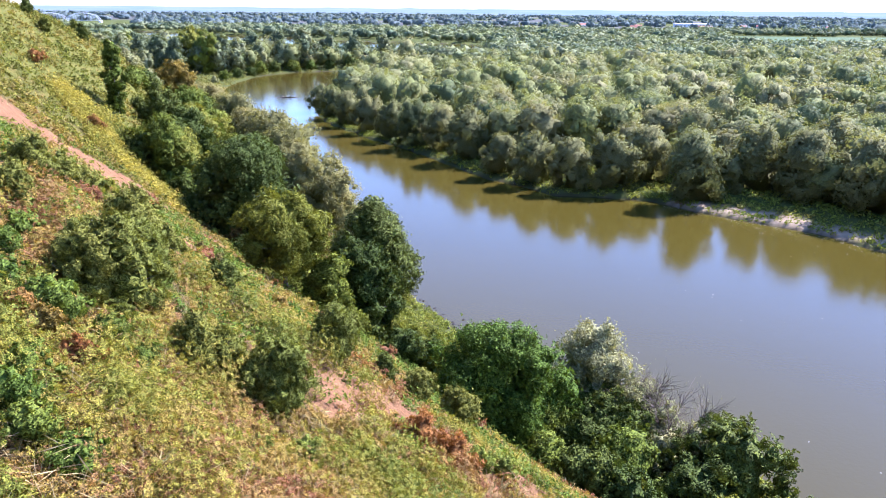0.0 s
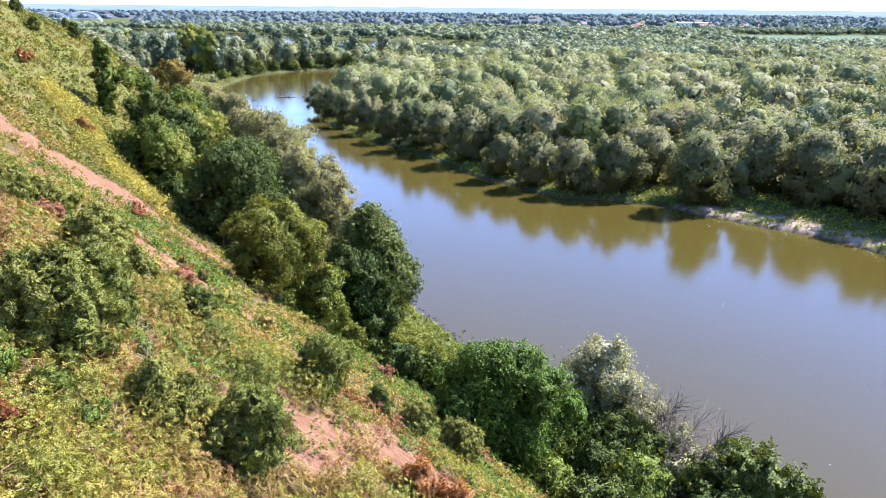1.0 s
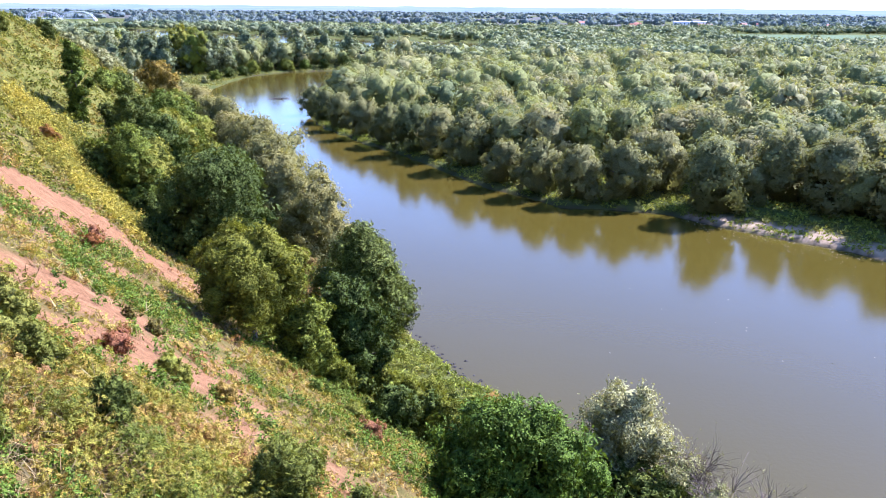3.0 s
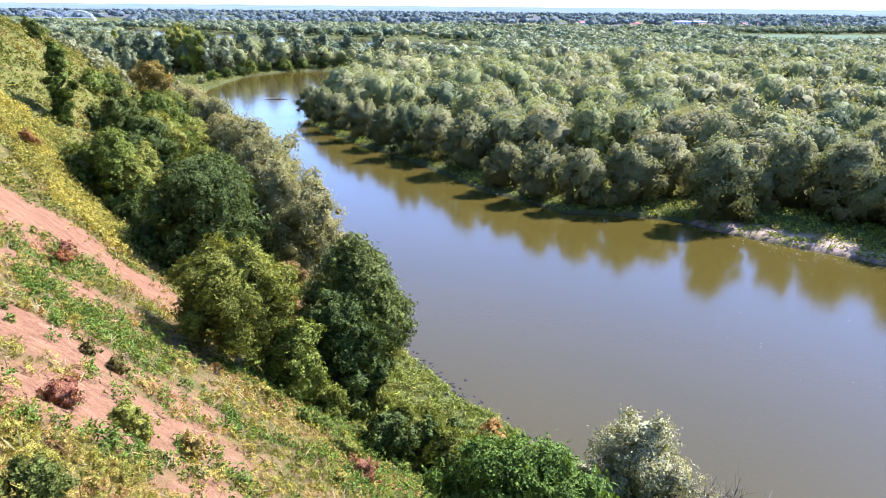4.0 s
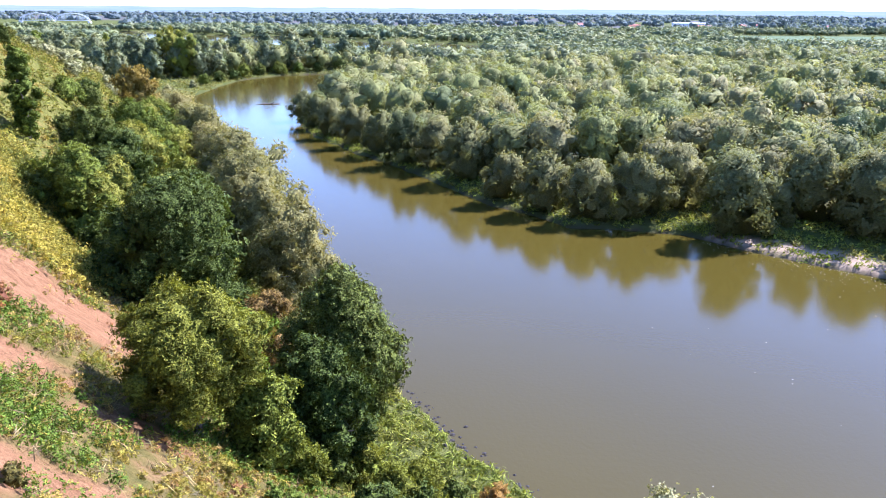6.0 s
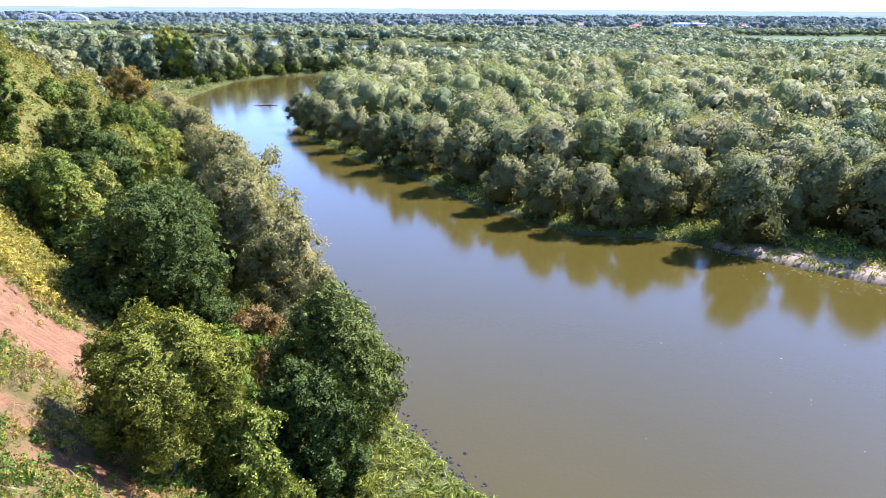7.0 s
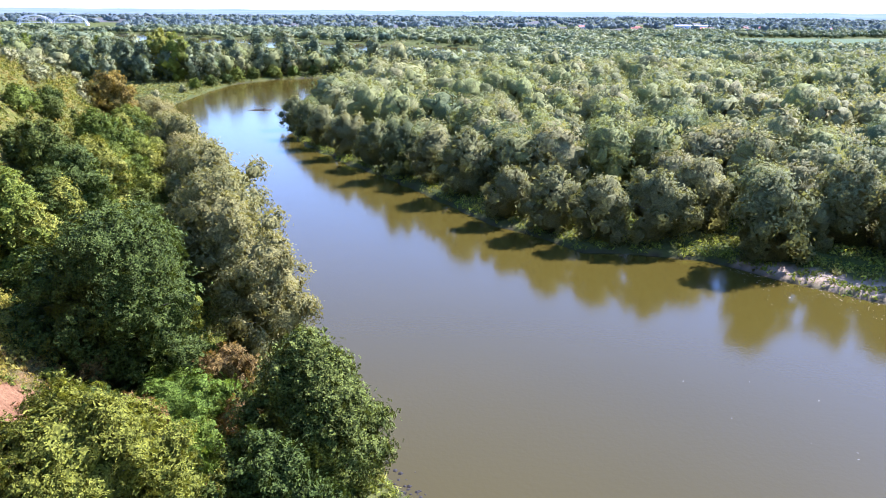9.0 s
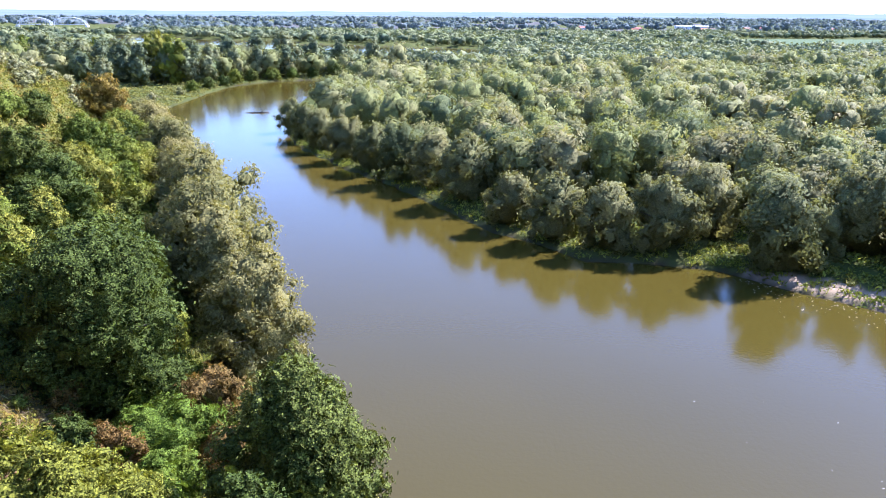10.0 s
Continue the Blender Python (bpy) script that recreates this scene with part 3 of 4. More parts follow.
# ---- far bank ----
front = [make_tree("willow_tree", "round grey-green willow on the grassy far bank", "tree", 50 + k, 10.5, 4.35, (340, 15), (0.3, 0.17), M_WILLOW, "dome", 0.0, 26, 0.2, stems=3, limbs=3, big=(0.28, 0.44), shell=0.62, spread=0.3, soft=0.84) for k in range(3)]
for x, y, sc in ((10.3, 149.5, 0.88), (17, 143, 1.0), (24, 138.3, 0.98), (31.5, 137.5, 1.08), (45.6, 130, 1.28), (40.5, 143, 1.1), (3.5, 165, 1.2), (-3, 176, 1.05), (-10, 182, 1.15), (-17, 192, 1.0),
                 (-25, 203, 1.0), (-33, 216, 1.0), (-40, 230, 0.95), (-47, 246, 0.9), (59.5, 134.5, 1.25), (66, 128, 1.3), (73, 120.5, 1.3), (79.5, 112.5, 1.3), (86.5, 103.5, 1.35), (75, 136, 1.4), (96, 97, 1.3)):
    put(front[rng_place.randrange(3)], x, y, sc, group="willows of the far bank")
wood = [make_tree("wood_tree", "grey-green tree of the floodplain wood", "tree", 60 + k, 11.5, 5.2, (190, 11), (0.32, 0.2), M_FOREST, ("round", "dome", "dome", "round")[k], 0.04, 20, 0.0,
                  limbs=1, sigma=0.42, big=(0.34, 0.52), shell=0.64, spread=0.26, soft=0.86) for k in range(4)]
rng_w = np.random.default_rng(8)
gx, gy = np.meshgrid(np.arange(-330, 760, 8.8), np.arange(100, 620, 8.8))
wx, wy = gx.ravel() + rng_w.uniform(-3, 3, gx.size), gy.ravel() + rng_w.uniform(-3, 3, gx.size)
gx, gy = np.meshgrid(np.arange(-700, 900, 15), np.arange(620, 1180, 15))
wx, wy = np.r_[wx, gx.ravel() + rng_w.uniform(-5, 5, gx.size)], np.r_[wy, gy.ravel() + rng_w.uniform(-5, 5, gx.size)]
z, land, near, far, foot, h = ground(wx, wy)
beyond = ((far < np.where(wx > 48, -13, np.where(wx > 33, -20, -12))) & (near < 0)) | ((wy > 378) & (near > 9))
keep = (np.abs(wx) < 0.74 * wy + 25) & beyond & (land > 4) & (h < 1)
keep &= ~((wy > 505) & (wx < 25) & (wx > -0.46 * wy) & (wy < 850 - 0.55 * (wx + 150)))
keep &= ~((wy > 700) & (wy < 1040) & (wx > 0.37 * wy) & (wx < 0.62 * wy))
keep &= ~((wy > 430) & (waves(wx, wy, 45, 3.0) > 0.5))
wx, wy, wz = wx[keep], wy[keep], z[keep]
order = np.argsort(np.hypot(wx - 20, wy - 60))
wx, wy, wz = wx[order], wy[order], wz[order]
NEAREST = 130
swell = 1 + 0.22 * waves(wx, wy, 17, 4.0)
for k in range(NEAREST):
    sc = swell[k] * rng_w.uniform(0.65, 1.25)
    put(wood[k % 4], float(wx[k]), float(wy[k]), sc, rng_w.uniform(0, 360), group="trees of the floodplain wood", tall=sc * rng_w.uniform(0.8, 1.05))


def woodland(name, label, xs, ys, zs, mat, sprays, leaf, height, radius, seed, sigma, lobes=12, big=(0.44, 0.66), soft=0.84, patch=40.0):
    """Uncountable far trees as one mesh of leaf sprays; neighbours are often of one kind."""
    rng = np.random.default_rng(seed)
    pats = []
    for k in range(6):
        lb, heart = crown_lobes(rng, height, 0.08 * height, radius, lobes, ("round", "dome")[k % 2], big)
        p, d = clumped(rng, lb, sprays[0], sprays[1], sigma, 0.8, 0.5)
        lv, lf = leaf_quads(rng, p, d, leaf[0], leaf[1], -0.2, 0.3)
        cv, cf = inner_mass(rng, lb, 0.72, 0)
        v = np.vstack([lv, cv])
        pats.append((v, lf, cf + len(lv), np.r_[np.zeros(len(lv)), np.ones(len(cv))], crown_normals(v, lf, cf + len(lv), lb, soft, 0.88)))
    got, off = [[] for _ in range(6)], 0
    kinds = 0.5 + 0.42 * waves(xs, ys, patch, 2.0) + rng.normal(0, 0.2, len(xs))
    swells = rng.uniform(0.7, 1.25, len(xs)) * (1 + 0.22 * waves(xs, ys, patch * 0.6, 5.0))
    for i in range(len(xs)):
        lv, lf, cf, ld, ln = pats[rng.integers(6)]
        a, sc = rng.uniform(0, 6.28), swells[i]
        c, s = math.cos(a), math.sin(a)
        spin = np.array([[c, s, 0], [-s, c, 0], [0, 0, 1]])
        v = (lv @ spin) * np.array([sc, sc, sc * rng.uniform(0.8, 1.15)]) + np.array([xs[i], ys[i], zs[i]])
        for store, item in zip(got, (v, lf + off, cf + off, np.full(len(v), kinds[i]), ld, ln @ spin)):
            store.append(item)
        off += len(v)
    v, quads, tris, tint, dense, normals = (np.concatenate(g) for g in got)
    ob = link_leaves(name, v, quads, tris, mat, tint=np.clip(tint, 0, 1), dense=dense, normals=normals)
    return tagged(ob, label, "woodland", kind="stuff")


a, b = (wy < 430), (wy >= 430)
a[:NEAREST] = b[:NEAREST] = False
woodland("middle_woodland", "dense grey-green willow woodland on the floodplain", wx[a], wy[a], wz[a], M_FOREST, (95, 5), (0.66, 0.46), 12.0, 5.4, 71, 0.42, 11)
woodland("far_woodland", "distant woodland of mixed trees, its greens greyed by painted haze", wx[b], wy[b], wz[b], M_FAR, (22, 3), (1.7, 1.1), 9.5, 8.2, 72, 0.7, 6, (0.42, 0.62), 0.75, 70.0)
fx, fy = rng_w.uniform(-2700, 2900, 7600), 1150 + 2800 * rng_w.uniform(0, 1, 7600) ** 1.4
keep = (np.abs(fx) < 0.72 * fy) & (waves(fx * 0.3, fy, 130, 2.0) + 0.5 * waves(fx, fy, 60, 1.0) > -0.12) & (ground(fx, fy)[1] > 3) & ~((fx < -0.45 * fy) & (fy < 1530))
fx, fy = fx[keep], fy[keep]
# The belts' blue is painted distance haze, not leaf colour.
woodland("belt_woodland", "belts of trees far on the plain, painted blue-grey with haze", fx, fy, ground(fx, fy)[0], M_BELT, (9, 3), (2.6, 1.7), 10.0, 11.0, 73, 1.2, 4, (0.5, 0.7), 0.85, 200.0)

sx, sy = rng_w.uniform(-420, 30, 1000), rng_w.uniform(505, 1000, 1000)
g = (ground(sx, sy)[1] > 6) & ((sy < 620) | (ground(sx, sy - 55)[1] < 0))
woodland("marsh_scrub", "low scrub on the marshy meadow, its greens greyed by painted haze", sx[g], sy[g], ground(sx[g], sy[g])[0], M_FAR, (4, 2), (1.0, 0.6), 3.2, 3.0, 74, 0.6, 3)
tall = [make_tree("poplar_tree", "tall dark tree beyond the river bend", "tree", 90 + k, 23.0, 7.0, (130, 10), (0.9, 0.6), (M_MIX, M_GREEN, M_MIX)[k], "round", 0.0, 16, limbs=3, sigma=0.7, big=(0.3, 0.46), shell=0.62, soft=0.72) for k in range(3)]
for x, y, sc, kind in ((-130, 370, 1.0, 1), (-138, 379, 1.05, 1), (-148, 387, 0.95, 1), (-164, 402, 1.05, 2), (-172, 410, 0.95, 0), (-190, 415, 0.8, 0), (-204, 430, 0.85, 1), (-218, 444, 0.9, 0),
                       (-236, 455, 0.9, 1), (-252, 470, 0.95, 0), (-268, 486, 0.9, 1), (-286, 500, 0.95, 0), (-120, 420, 0.95, 0), (-106, 428, 0.9, 2), (-92, 436, 1.0, 0), (-78, 440, 0.9, 0),
                       (-210, 480, 0.9, 0), (-180, 460, 0.8, 2), (-150, 440, 0.8, 0), (-300, 470, 0.8, 0), (-310, 520, 0.9, 1), (-225, 500, 0.9, 0), (-62, 438, 0.85, 0), (-45, 442, 0.85, 0)):
    put(tall[kind], x, y, sc * (1.0 if x > -160 else 0.85), group="tall trees beyond the bend")
for x, y, sc in ((-116, 376, 0.6), (-124, 372, 0.7), (-134, 370, 0.75), (-146, 372, 0.8), (-158, 378, 0.85), (-170, 384, 0.85), (-184, 392, 0.85), (-126, 384, 0.85), (-110, 398, 0.7), (-100, 408, 0.75), (-88, 416, 0.75), (-198, 404, 0.85), (-214, 414, 0.9), (-140, 356, 0.6), (-154, 350, 0.6), (-168, 360, 0.7)):
    put(tall[0 if sc < 0.8 else 2], x, y, sc, group="tall trees beyond the bend", label="rounded grey-green tree near the bend's bank")
for k in range(50):
    x, y = rng_place.uniform(-370, -70), rng_place.uniform(384, 520)
    if to_line(np.array([x]), np.array([y]), NEAR_BANK)[0] > 10:
        put(tall[rng_place.choice((0, 0, 1, 2))], x, y, rng_place.uniform(0.5, 0.8), group="tall trees beyond the bend")
for o in (*mid_patterns, *bank_willows, *front, *wood, *tall):
    drop(o)

# ---- bushes ----
bush_g = [make_tree("bush", "mid-green leafy bush on the low terrace", "bush", 100 + k, 4.0, 2.6, (90, 14), (0.26, 0.17), (M_DARK, M_GREEN, M_DARK)[k], "dome", 0.0, 32, stems=3, limbs=3) for k in range(3)]
for x, y, sc in ((-5.5, 66, 0.6), (-8.5, 64.5, 0.8), (-1.5, 61, 0.8), (2, 57, 1.0), (-4.5, 58.5, 1.0), (5, 53, 1.15), (-9.5, 67.5, 0.9), (-12.5, 66.5, 1.1), (-15.5, 68, 1.0), (0.5, 64.5, 0.45),
                 (8, 49, 1.0), (10.5, 46.5, 1.1), (13, 44, 1.15), (14.5, 48, 1.1), (6.8, 42, 0.8), (9.5, 40, 0.9), (12, 38.5, 1.0), (17.5, 41, 1.1), (21, 43.5, 1.5), (-18.5, 72.5, 1.0),
                 (-13, 71, 0.9), (-24, 76.5, 0.8), (-31, 101, 1.1), (-29, 107, 0.9), (-24, 106, 1.0), (-21, 104, 0.8),
                 (-34, 91, 1.2), (-36.5, 97, 1.2), (-14.5, 86, 0.9), (-13, 83, 1.1), (23, 36, 1.2), (16, 34, 1.0), (27, 34, 1.4), (11.3, 52.3, 1.1), (14, 50.5, 1.2), (12.6, 48.5, 1.1), (8.2, 55, 1.0), (-108, 372, 1.4), (-106, 384, 1.6), (-101, 395, 1.5),
                 (-93, 404, 1.5), (-84, 411, 1.4), (-74, 416, 1.3), (-62, 420, 1.5), (-111, 360, 1.3), (-113, 345, 1.2), (-50, 424, 1.4), (-36, 428, 1.4)):
    put(bush_g[rng_place.randrange(3)], x, y, sc * rng_place.uniform(0.9, 1.1), group="bushes of the terrace")
for k in range(46):
    y = rng_place.uniform(90, 152)
    put(bush_g[rng_place.randrange(3)], line_x(y, FOOT) - rng_place.uniform(0, 19), y, rng_place.uniform(0.6, 1.1), group="bushes of the wooded slope", label="green bush among the trees of the slope")
bush_w = [make_tree("willow_bush", "pale silver-green willow bush at the water's edge", "bush", 110 + k, 4.6, 2.4, (72, 13), (0.24, 0.1), M_SILVER, "dome", 0.0, 22, 0.2, stems=4, limbs=3) for k in range(2)]
for x, y, sc in ((17.5, 49.5, 0.95), (19.5, 47, 0.85), (15.5, 53, 0.8), (9.8, 57.5, 0.7), (-19.5, 101, 0.8), (16.5, 46, 0.8), (22, 45.5, 0.7), (-108, 283, 0.9), (-112, 300, 1.0), (-113, 330, 0.8)):
    put(bush_w[rng_place.randrange(2)], x, y, sc, group="willow bushes by the water")
for k in range(26):
    y = 148 + 2.9 * k
    put(bush_w[k % 2], line_x(y, FOOT) - rng_place.uniform(22, 30) + 4 * (k % 3), y, rng_place.uniform(0.5, 0.9), group="pale bushes of the ridge", tall=0.6, label="pale grey-green bush on the grassy ridge")
bush_f = make_tree("feathery_shrub", "yellow-green feathery shrub on the river terrace", "shrub", 128, 3.2, 2.2, (120, 14), (0.3, 0.13), M_LOCUST, "dome", 0.0, 30, -0.3, stems=4, limbs=3, spread=0.7)
for x, y, sc in ((-3.5, 62.5, 1.2), (0.5, 58.8, 1.25), (-6.8, 66.8, 1.0), (3.8, 55.2, 1.1), (-2.0, 66.0, 0.7), (-7.5, 72.0, 0.6), (-8.2, 76.5, 0.5), (6.5, 56.5, 0.8), (-9.8, 62.4, 0.9), (18.5, 38.5, 1.0), (12, 43, 1.0)):
    put(bush_f, x, y, sc, group="feathery shrubs of the terrace")
bush_r = [make_tree("rust_bush", "rust-red autumn bush with fine leaves", "bush", 120 + k, 2.6, 1.7, (70, 16), (0.2, 0.11), M_RUST, "dome", 0.0, 18, stems=3, limbs=3) for k in range(2)]
for x, y, sc in ((3.6, 62.5, 1.1), (-0.9, 25.2, 0.6), (0.5, 25.6, 0.62), (-0.2, 23.9, 0.45), (-10.6, 17.2, 0.42), (-9.7, 17.0, 0.38), (-11.4, 17.6, 0.4), (-8.9, 15.2, 0.22), (-10.2, 27.8, 0.3), (-48, 92, 0.9),
                 (-4.4, 30.5, 0.35), (-27, 60, 0.5), (-60, 102, 0.7)):
    put(bush_r[rng_place.randrange(2)], x, y, sc, group="rust-red bushes")
bush_o = make_tree("brown_bush", "brown-orange autumn bush with hanging twigs", "bush", 125, 3.8, 2.1, (100, 16), (0.26, 0.13), M_BROWN, "dome", 0.0, 18, 0.3, stems=3, limbs=3)
for x, y, sc in ((-18.7, 86.6, 1.7), (-15.8, 82.5, 1.1), (-19.4, 95, 1.1), (-22.3, 78.3, 1.0), (-16.4, 43.6, 0.2), (-15.3, 43.7, 0.24), (-21, 99, 0.7), (-27, 82, 0.7), (-45, 118, 1.0)):
    put(bush_o, x, y, sc, group="brown autumn bushes")
bush_v = make_tree("vine_mound", "fresh green mound of vines over low bushes", "bush", 126, 2.6, 2.6, (120, 18), (0.24, 0.15), M_VINE, "dome", 0.0, 20, stems=3, limbs=2)
for x, y, sc in ((-21.2, 82.2, 1.9), (-22.6, 85.2, 1.9), (-19.6, 79.2, 1.3), (-24.5, 94, 1.0), (-22.5, 91, 1.2), (-26.5, 97, 0.9), (-21.5, 88, 0.7), (-28.5, 110, 1.0), (-29.5, 114, 0.9)):
    put(bush_v, x, y, sc, group="vine mounds")
bush_j = [make_tree("juniper", "olive-green juniper shrub on the dry slope", "shrub", 130 + k, 2.6, 1.2, (150, 12), (0.17, 0.08), M_JUNIPER, "tall" if k else "cone", 0.0, 40, -0.6, stems=4, limbs=3, spread=0.9) for k in range(3)]
for x, y, sc in ((-8.1, 21.1, 0.85), (-7.4, 21.6, 0.8), (-5.6, 21.7, 1.15), (-6.1, 21.2, 0.9), (-11.2, 21.2, 1.1), (-10.6, 21.8, 1.3), (-11.9, 22.3, 0.95), (-11.5, 25.4, 1.05), (-15.6, 24.8, 0.7),
                 (-12.1, 26.2, 1.0), (-5.1, 29.6, 1.15), (-13.7, 29.2, 1.05), (-14.6, 32.2, 0.9), (-10.2, 29.8, 0.72), (-13.0, 31.0, 0.75), (-16.5, 27.5, 0.8), (-17, 30, 0.7), (-19, 35, 0.7),
                 (-3.2, 32.5, 0.7), (-1.5, 33.5, 0.9), (0.8, 34.5, 1.0), (-70, 135, 1.2), (-74, 140, 1.0), (-67, 118, 1.0), (-72, 122, 1.0), (-78, 150, 1.1)):
    put(bush_j[rng_place.randrange(3)], x, y, sc, group="junipers of the slope")
bush_l = [make_tree("shrub", "low yellow-green leafy shrub on the slope", "shrub", 140 + k, 1.3, 0.95, (34, 13), (0.13, 0.075), (M_FINE, M_LEAFLET, M_FINE)[k], "dome", 0.0, 22, stems=2, limbs=1) for k in range(3)]
rng_b = np.random.default_rng(4)
bx, by = rng_b.uniform(-50, 14, 900), rng_b.uniform(4, 92, 900)
z, land, near, far, foot, h = ground(bx, by)
ok = (h > 1) & (to_strips(bx, by, SOIL) > 0.5) & (np.hypot(bx, by - 2) > 5) & (waves(bx, by, 6, 2.0) > -0.25)
for x, y in list(zip(bx[ok], by[ok]))[:60]:
    put(bush_l[rng_place.randrange(3)], float(x), float(y), rng_place.uniform(0.5, 1.3), group="low shrubs of the slope", sink=0.05)
for x, y, sc in ((-13.4, 20.0, 1.0), (-12.6, 19.0, 0.8), (-10.0, 19.4, 0.8), (-9.0, 19.2, 0.75), (-9.4, 13.9, 0.9), (-8.6, 13.2, 0.85), (-7.6, 12.9, 0.8), (-9.9, 15.2, 0.8), (-5.4, 17.8, 0.7),
                 (-4.4, 19.6, 0.7), (-6.6, 16.2, 0.6), (1.6, 26.6, 0.9), (2.8, 27.5, 0.9), (-2.6, 21.8, 0.6), (-14.2, 22.5, 0.8)):
    put(bush_l[1], x, y, sc, group="low shrubs of the slope", sink=0.05, label="small-leaved green shrub on the slope")
for x, y in ((-13.7, 36.9), (-12.3, 38.3), (-11.6, 38.0), (-10.1, 39)):
    put(bush_l[2], x, y, 0.8, group="low shrubs of the slope", sink=0.05)
for o in (*bush_g, *bush_w, *bush_r, *bush_j, *bush_l, bush_o, bush_v, bush_f):
    drop(o)


def bare_tree(x, y, seed):
    """A thin, nearly leafless bush of grey twigs."""
    rng = np.random.default_rng(seed)
    root = tagged(new("bare_tree"), "nearly leafless grey tree with fine dry twigs", "tree")
    many, tips = [], []
    for _ in range(8):
        a, lean = rng.uniform(0, 6.28), rng.uniform(0.15, 0.6)
        pts = [Vector((0, 0, -0.3))]
        for k in range(1, 6):
            pts.append(pts[-1] + Vector((math.cos(a) * lean, math.sin(a) * lean, 1.0)) * rng.uniform(0.65, 1.05) + Vector(rng.normal(0, 0.12, 3)))
        many.append((pts, [0.09 * (1 - 0.17 * k) for k in range(6)], 5))
        for k in range(2, 6):
            for _ in range(8):
                d = Vector((math.cos(a) * lean, math.sin(a) * lean, 0.7)) + Vector(rng.normal(0, 0.6, 3))
                q = pts[k] + d * rng.uniform(0.6, 1.3)
                many.append(([pts[k], pts[k].lerp(q, 0.5) + Vector((0, 0, 0.1)), q], [0.03, 0.018, 0.006], 3))
                tips.append(q)
                for _ in range(5):
                    e = pts[k].lerp(q, rng.uniform(0.4, 1.0))
                    w = e + (d + Vector(rng.normal(0, 0.7, 3))) * rng.uniform(0.25, 0.6)
                    many.append(([e, w], [0.01, 0.004], 3))
                    tips.append(w)
    v, f = tubes(many)
    link_mesh("trunk", v, f, TWIG, root)
    p = np.array([t[:] for t in tips])
    p = p[rng.integers(0, len(p), 1500)] + rng.normal(0, 0.18, (1500, 3))
    v, f = leaf_quads(rng, p, rng.normal(0, 1, (1500, 3)), 0.13, 0.06)
    link_mesh("leaves", v, f, M_SILVER, root)
    stand(root, x, y)


bare_tree(15.5, 51.5, 3)
bare_tree(18.0, 49.0, 4)

# ---- cover of the slope and banks ----
rng_s = np.random.default_rng(21)


def spots(n, x0, x1, y0, y1, low=0.3, high=999.0):
    x, y = rng_s.uniform(x0, x1, n), rng_s.uniform(y0, y1, n)
    z, land, near, far, foot, h = ground(x, y)
    ok = (h >= low) & (h < high) & (land > 0.3) & (to_strips(x, y, SOIL) + 0.9 * waves(x, y, 1.7, 1.0) > rng_s.uniform(-0.7, 0.3, n) - 3.0 * (rng_s.uniform(0, 1, n) < 0.1))
    return x[ok], y[ok], z[ok]


def herbs(name, label, x, y, z, mat, per, leaf, radius, tall, seed, upright=0.0, hue=0.46):
    """Low domes of leaves, each of its own hue, as one mesh."""
    rng = np.random.default_rng(seed)
    n = len(x)
    big = rng.uniform(0.55, 1.4, n) * (1 + 0.4 * waves(x, y, 2.5, 7.0))
    tint = hue + 0.36 * waves(x, y, 3.5, 9.0) + rng.uniform(-0.28, 0.28, n)
    k = np.repeat(np.arange(n), per)
    d = rng.normal(0, 1, (len(k), 3))
    d[:, 2] = np.abs(d[:, 2]) - 0.15
    d /= np.linalg.norm(d, axis=1, keepdims=True)
    size = np.stack([radius * big, radius * big, tall * big], 1)
    p = np.stack([x, y, z], 1)[k] + d * size[k] * rng.uniform(0.5, 1.12, (len(k), 1))
    v, f = leaf_quads(rng, p, d, leaf[0], leaf[1], -upright, 0.55)
    ob = link_mesh(name, v, f, mat, tint=np.repeat(tint[k], 4))
    return tagged(ob, label, "undergrowth", kind="stuff")


x, y, z = spots(2600, -16, 1, 9, 21)
herbs("foreground_undergrowth", "dense small-leaved herbs, yellow-green and rusty, on the slope", x, y, z, M_FINE, 56, (0.2, 0.13), 0.42, 0.5, 80, hue=0.54)
x, y, z = spots(420, -18, 4, 10, 30)
g = waves(x, y, 3.0, 1.0) > -0.25
herbs("foreground_brush", "waist-high leafy brush, green and yellowing, on the slope", x[g], y[g], z[g], M_FINE, 300, (0.22, 0.14), 0.8, 1.1, 92, hue=0.28)
x, y, z = spots(3800, -26, 8, 17, 34)
herbs("near_undergrowth", "dense yellow-green and rusty herbs on the slope", x, y, z, M_FINE, 36, (0.28, 0.17), 0.5, 0.55, 81, hue=0.5)
x, y, z = spots(7600, -46, 16, 27, 82)
herbs("slope_undergrowth", "yellow-green herbs and grass on the slope", x, y, z, M_HERB, 20, (0.34, 0.2), 0.55, 0.46, 82, hue=0.39)
x, y, z = spots(2600, -18, 6, 9, 30)
herbs("dry_grass", "thin dry brown grass and twigs among the herbs", x, y, z, M_DRY, 20, (0.6, 0.018), 0.45, 0.62, 88, 1.2)
x, y, z = spots(3600, -46, 14, 24, 82)
herbs("dry_grass", "tufts of dry tan grass on the slope", x, y, z, M_DRY, 10, (0.7, 0.04), 0.5, 0.45, 89, 1.2)
x, y, z = spots(8200, -40, 8, 24, 76)
g = waves(x, y, 4.0, 5.0) > -0.05
herbs("leafy_herbs", "upright fresh green herbs beside the bare soil", x[g], y[g], z[g], M_VINE, 30, (0.34, 0.14), 0.4, 0.8, 90, 0.6)
x, y, z = spots(13000, -34, 60, -26, 34)
